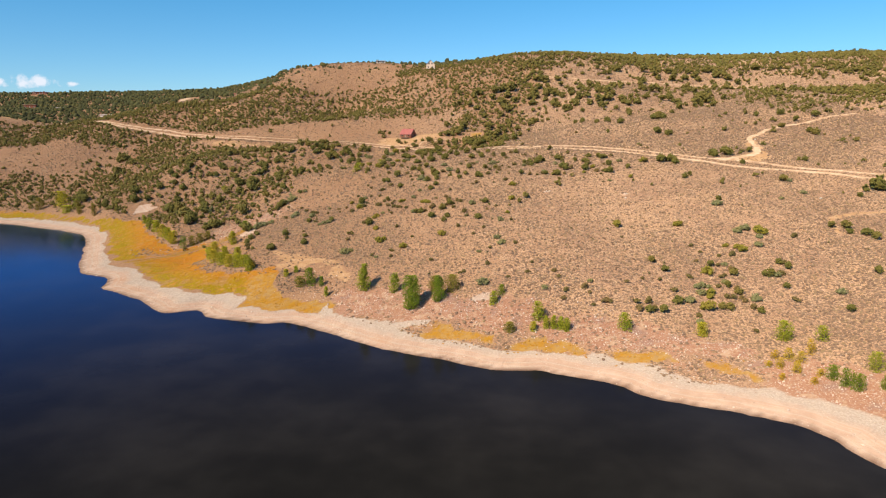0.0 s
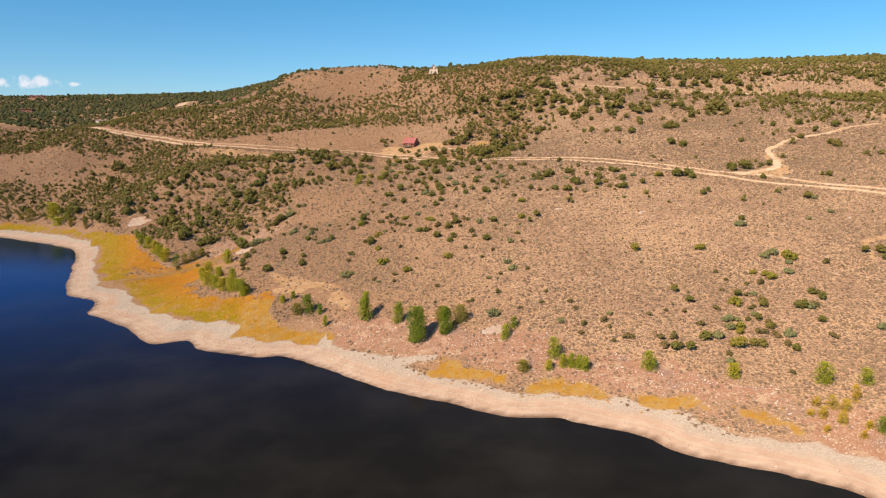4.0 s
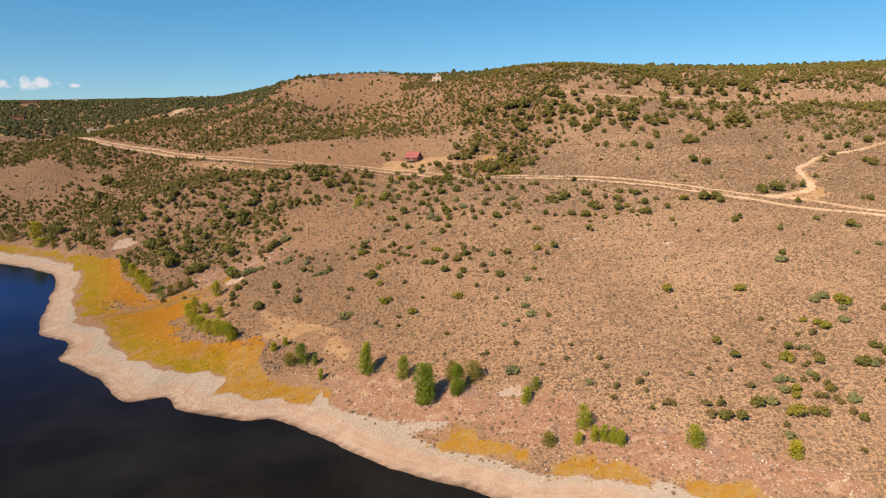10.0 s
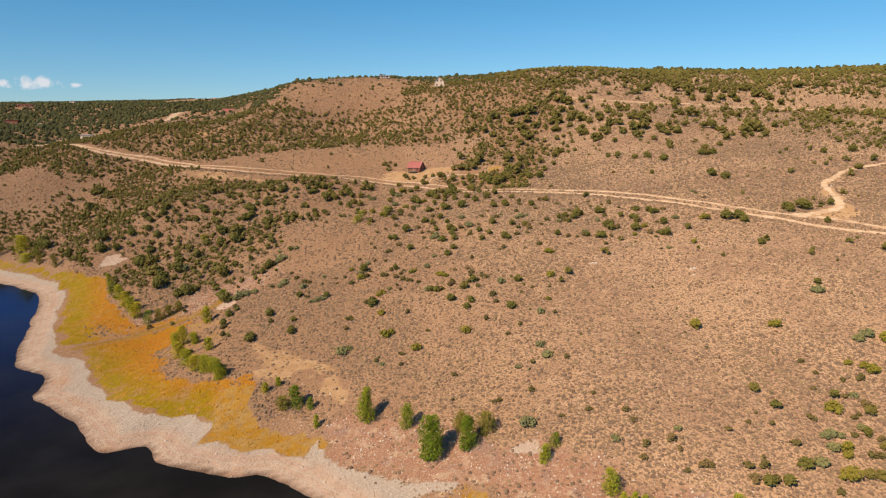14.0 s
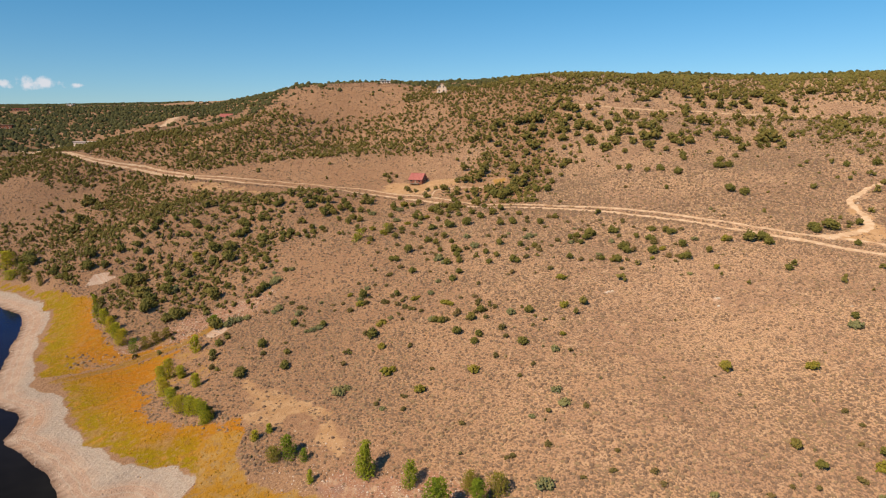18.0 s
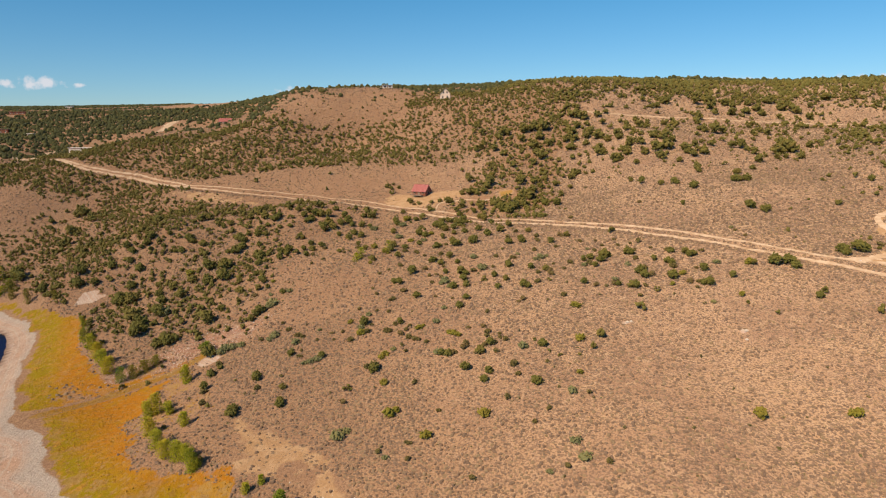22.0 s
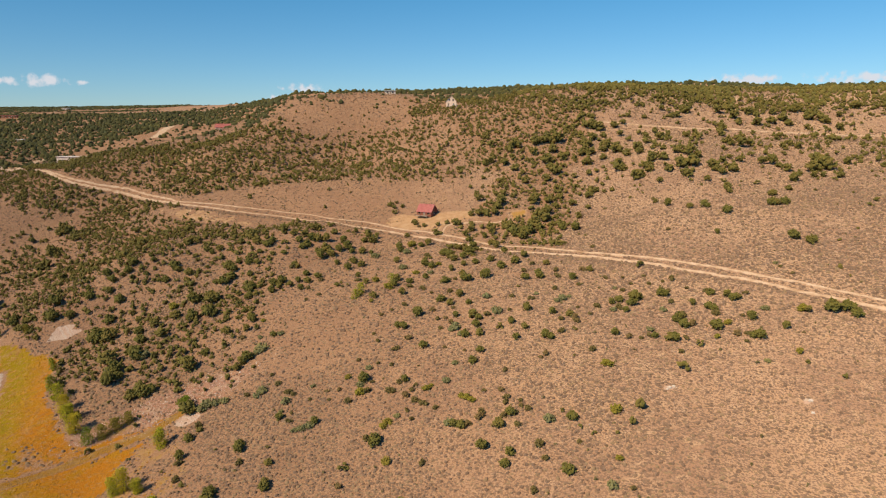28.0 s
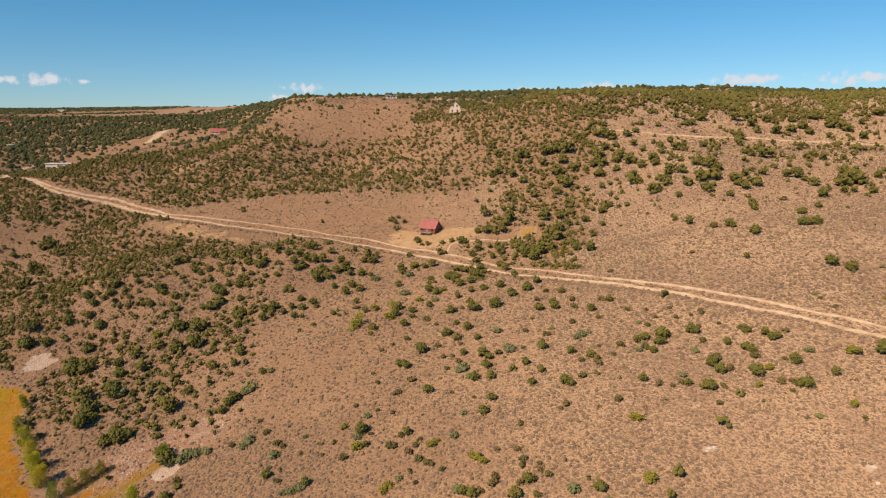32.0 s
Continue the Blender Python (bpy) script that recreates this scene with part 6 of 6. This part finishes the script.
PALE_ROCK = plain("pale_rock", (0.52, 0.40, 0.32), (0.68, 0.56, 0.47), 0.6, 0.9, 0.2, 0.05)
for x, y, size in ((71.1, 256.2, 0.45), (140.2, 244, 0.5), (104.6, 248.5, 0.5), (125.7, 298.5, 0.45), (154.8, 332, 0.7), (42, 267, 0.55), (43.2, 267.6, 0.4), (41.2, 266.2, 0.35), (72.5, 260, 0.55)):
    build_boulder(x, y, size, "pale pinkish-white boulder half buried among sagebrush")


# ---- houses ----
def part(name, bm, material, parent, label=""):
    ob = new(name, bm_mesh(name, bm, material))
    ob.parent = parent
    return tagged(ob, label)


def block(x0, x1, y0, y1, z0, z1, bm=None, bevel=0.0):
    bm = bm or bmesh.new()
    got = bmesh.ops.create_cube(bm, size=1)["verts"]
    for v in got:
        v.co = Vector(((x0 + x1) / 2 + v.co.x * (x1 - x0), (y0 + y1) / 2 + v.co.y * (y1 - y0), (z0 + z1) / 2 + v.co.z * (z1 - z0)))
    if bevel:
        bmesh.ops.bevel(bm, geom=list({e for v in got for e in v.link_edges}), offset=bevel, segments=1, affect="EDGES")
    return bm


GLASS = Nodes("window_glass", 0.08, 0.6).colour((0.012, 0.014, 0.018)).mat
RED_METAL = plain("red_roof_metal", (0.48, 0.14, 0.115), (0.58, 0.20, 0.17), 1.2, 0.5, 0.4)
LOG = plain("log_wall", (0.25, 0.080, 0.045), (0.37, 0.13, 0.075), 0.5)
DECK = plain("deck_wood", (0.30, 0.20, 0.14), (0.42, 0.30, 0.22), 0.4)
PEACH = plain("peach_stucco", (0.76, 0.57, 0.45), (0.84, 0.66, 0.54), 1.0)
WHITE_WALL = plain("white_stucco", (0.72, 0.60, 0.53), (0.82, 0.70, 0.63), 1.0)
TAN_ROOF = plain("tan_roof", (0.36, 0.24, 0.17), (0.46, 0.33, 0.24), 0.6)
GREY_METAL = plain("grey_roof_metal", (0.50, 0.51, 0.52), (0.62, 0.62, 0.62), 1.5, 0.4, 0.5)


def window(house, x, y, z, w, h, trim, face="front"):
    """A window set in a wall: frame, two panes and a sill. face: the wall looks along -y (front) or +x (end)."""
    holder = new("window")
    holder.parent = house
    holder.matrix_local = pose(x, y, z) if face == "front" else pose(x, y, z, 0, 0, 90)
    bm = block(-w / 2 - 0.1, w / 2 + 0.1, -0.06, 0.05, h, h + 0.1)
    for a, b in ((-w / 2 - 0.1, -w / 2), (w / 2, w / 2 + 0.1), (-0.03, 0.03)):
        block(a, b, -0.06, 0.05, 0, h, bm)
    part("frame", bm, trim, holder)
    for s in (-1, 1):
        part("pane", block(min(s * 0.03, s * w / 2), max(s * 0.03, s * w / 2), -0.03, 0.02, 0, h), GLASS, holder)
    part("sill", block(-w / 2 - 0.15, w / 2 + 0.15, -0.14, 0.05, -0.1, 0), trim, holder)


def house_base(name, x, y, turn, label, sink=0.4):
    base = new(name)
    tagged(base, label, "house")
    base.matrix_world = pose(x, y, float(height(np.array([x]), np.array([y]))[0]) - sink, 0, 0, turn)
    return base


def gable(house, long, wide, wall, ridge, wall_mat, roof_mat, over=0.45):
    """Walls and a pitched roof, the ridge along x."""
    body = bmesh.new()
    o = [(-wide / 2, 0), (wide / 2, 0), (wide / 2, wall), (0, ridge - 0.12), (-wide / 2, wall)]
    a = [body.verts.new((-long / 2, y, z)) for y, z in o]
    b = [body.verts.new((long / 2, y, z)) for y, z in o]
    body.faces.new(a), body.faces.new(b[::-1])
    for i in range(5):
        j = (i + 1) % 5
        body.faces.new((a[i], b[i], b[j], a[j]))
    bmesh.ops.recalc_face_normals(body, faces=body.faces)
    part("wall", body, wall_mat, house)
    slope = (ridge - wall) / (wide / 2)
    n = max(6, int(long / 0.9))
    for s in (-1, 1):
        bm = bmesh.new()
        e = wide / 2 + over
        ze = ridge - slope * e
        low, high = (s * e, ze), (0, ridge)
        rows = []
        for x in (-long / 2 - over, long / 2 + over):
            rows.append([bm.verts.new((x, y, z + dz)) for dz in (0, 0.16) for y, z in (low, high)])
        p, q = rows
        for f in ((p[0], p[1], q[1], q[0]), (p[2], q[2], q[3], p[3]), (p[0], q[0], q[2], p[2]), (p[0], p[2], p[3], p[1]), (q[0], q[1], q[3], q[2])):
            bm.faces.new(f)
        for k in range(n + 1):
            x = -long / 2 - over + (long + 2 * over) * k / n
            rib = [bm.verts.new((x + dx, y, z + dz)) for dx in (-0.03, 0.03) for (y, z) in (low, high) for dz in (0.15, 0.24)]
            for f in ((0, 2, 3, 1), (4, 5, 7, 6), (1, 3, 7, 5), (0, 1, 5, 4), (2, 6, 7, 3)):
                bm.faces.new([rib[i] for i in f])
        bmesh.ops.recalc_face_normals(bm, faces=bm.faces)
        part("roof", bm, roof_mat, house)
    part("ridge_cap", block(-long / 2 - over, long / 2 + over, -0.15, 0.15, ridge + 0.14, ridge + 0.24), roof_mat, house)


def build_cabin():
    h = house_base("cabin", -23, 439, -27, "dark red log cabin with a red metal roof in a clearing")
    gable(h, 7.8, 6.2, 2.6, 5.6, LOG, RED_METAL)
    for x in (-2.6, 2.4):
        window(h, x, -3.1, 1.3, 1.1, 0.9, DECK)
    door = part("door", block(-0.5, 0.5, -3.19, -3.1, 0.45, 2.5), DECK, h)
    part("handle", block(0.33, 0.4, -3.26, -3.19, 1.4, 1.5), GREY_METAL, door)
    window(h, 3.9, 0.0, 1.4, 1.3, 1.0, DECK, "end")
    window(h, 3.9, 0.0, 3.4, 0.9, 0.9, DECK, "end")
    part("deck", block(-3.8, 2.4, -5.0, -3.1, 0.3, 0.5), DECK, h, "pale wooden deck")
    for x in (-3.7, -1.6, 0.5, 2.3):
        part("deck_post", block(x - 0.07, x + 0.07, -4.97, -4.83, -0.4, 1.4), DECK, h)
    part("deck_rail", block(-3.7, -1.6, -4.95, -4.85, 1.3, 1.4), DECK, h)


def build_ridge_house():
    h = house_base("ridge_house", -11, 602, 90, "peach two-storey gabled house on the ridge", 0.6)
    gable(h, 8.5, 7.4, 4.6, 8.4, PEACH, TAN_ROOF)
    turn = new("front_windows")
    turn.parent = h
    turn.matrix_local = pose(0, 0, 0, 0, 0, -90)
    for x, z, w in ((-1.3, 4.9, 0.9), (1.3, 4.9, 0.9)):
        part("pane", block(x - w / 2, x + w / 2, -4.32, -4.24, z, z + 1.3), GLASS, turn)
        part("sill", block(x - w / 2 - 0.1, x + w / 2 + 0.1, -4.4, -4.24, z - 0.12, z), WHITE_WALL, turn)
    for x in (-1.9, 1.6):
        part("pane", block(x - 0.5, x + 0.5, -4.32, -4.24, 1.7, 3.0), GLASS, turn)
    deck = part("deck", block(-5.6, -4.25, -3.7, 3.7, 1.0, 1.25), WHITE_WALL, h, "white railed deck")
    for y in (-3.6, -1.2, 1.2, 3.6):
        part("deck_post", block(-5.55, -5.4, y - 0.08, y + 0.08, -0.6, 2.2), WHITE_WALL, h)
    part("deck_rail", block(-5.52, -5.42, -3.6, 3.6, 2.15, 2.25), WHITE_WALL, h)


def build_low_house(name, x, y, turn, long, wide, wall, wall_mat, roof_mat, label, wing=0.0):
    """A long low house under an overhanging flat roof."""
    h = house_base(name, x, y, turn, label, 0.5)
    part("wall", block(-long / 2, long / 2, -wide / 2, wide / 2, 0, wall, bevel=0.05), wall_mat, h)
    part("roof", block(-long / 2 - 0.6, long / 2 + 0.6, -wide / 2 - 0.8, wide / 2 + 0.6, wall, wall + 0.4, bevel=0.08), roof_mat, h)
    n = max(2, int(long / 4))
    for k in range(n):
        window(h, -long / 2 + long * (k + 0.5) / n, -wide / 2, 1.2, 1.5, 1.2, WHITE_WALL)
    part("door", block(-0.5, 0.5, -wide / 2 - 0.08, -wide / 2, 0.2, 2.3), DECK, h)
    if wing:
        part("wing", block(long / 2, long / 2 + wing, -wide / 2 - 1, wide / 2 - 1, 0, wall + 0.8, bevel=0.05), WHITE_WALL, h, "white stuccoed wing")
        part("wing_roof", block(long / 2 - 0.3, long / 2 + wing + 0.4, -wide / 2 - 1.4, wide / 2 - 0.6, wall + 0.8, wall + 1.05), GREY_METAL, h)


build_cabin()
build_ridge_house()
build_low_house("hilltop_house", -63, 692, 6, 9, 6, 2.8, WHITE_WALL, GREY_METAL, "low pale house with a grey roof on the hilltop")
h = house_base("red_house", -242, 796, 8, "long house with a red metal roof and white wing")
gable(h, 16, 9, 2.4, 5.4, PEACH, RED_METAL, 0.8)
for k in range(4):
    window(h, -6 + 4 * k, -4.5, 1.0, 1.2, 0.9, WHITE_WALL)
part("wing", block(8.5, 15.5, -5, 2, 0, 4.2, bevel=0.05), WHITE_WALL, h, "white stuccoed wing")
part("wing_roof", block(8.3, 15.8, -5.3, 2.3, 4.2, 4.5), GREY_METAL, h)
build_low_house("white_building", -325, 663, 4, 22, 8, 4.6, WHITE_WALL, WHITE_WALL, "long white flat-roofed building beside the dirt road", 0)
build_low_house("brown_house", -521, 853, 10, 14, 8, 4.5, LOG, TAN_ROOF, "brown house among the junipers")
build_low_house("white_shed", -457, 803, 0, 6, 4, 3.0, WHITE_WALL, WHITE_WALL, "small white shed among the junipers")
build_low_house("far_farmhouse", -724, 1356, 0, 12, 8, 4.0, WHITE_WALL, GREY_METAL, "far white farmhouse on the plain")
build_low_house("far_red_house", -592, 996, 8, 20, 8, 3.4, LOG, RED_METAL, "far house with a red roof at the wood's edge")
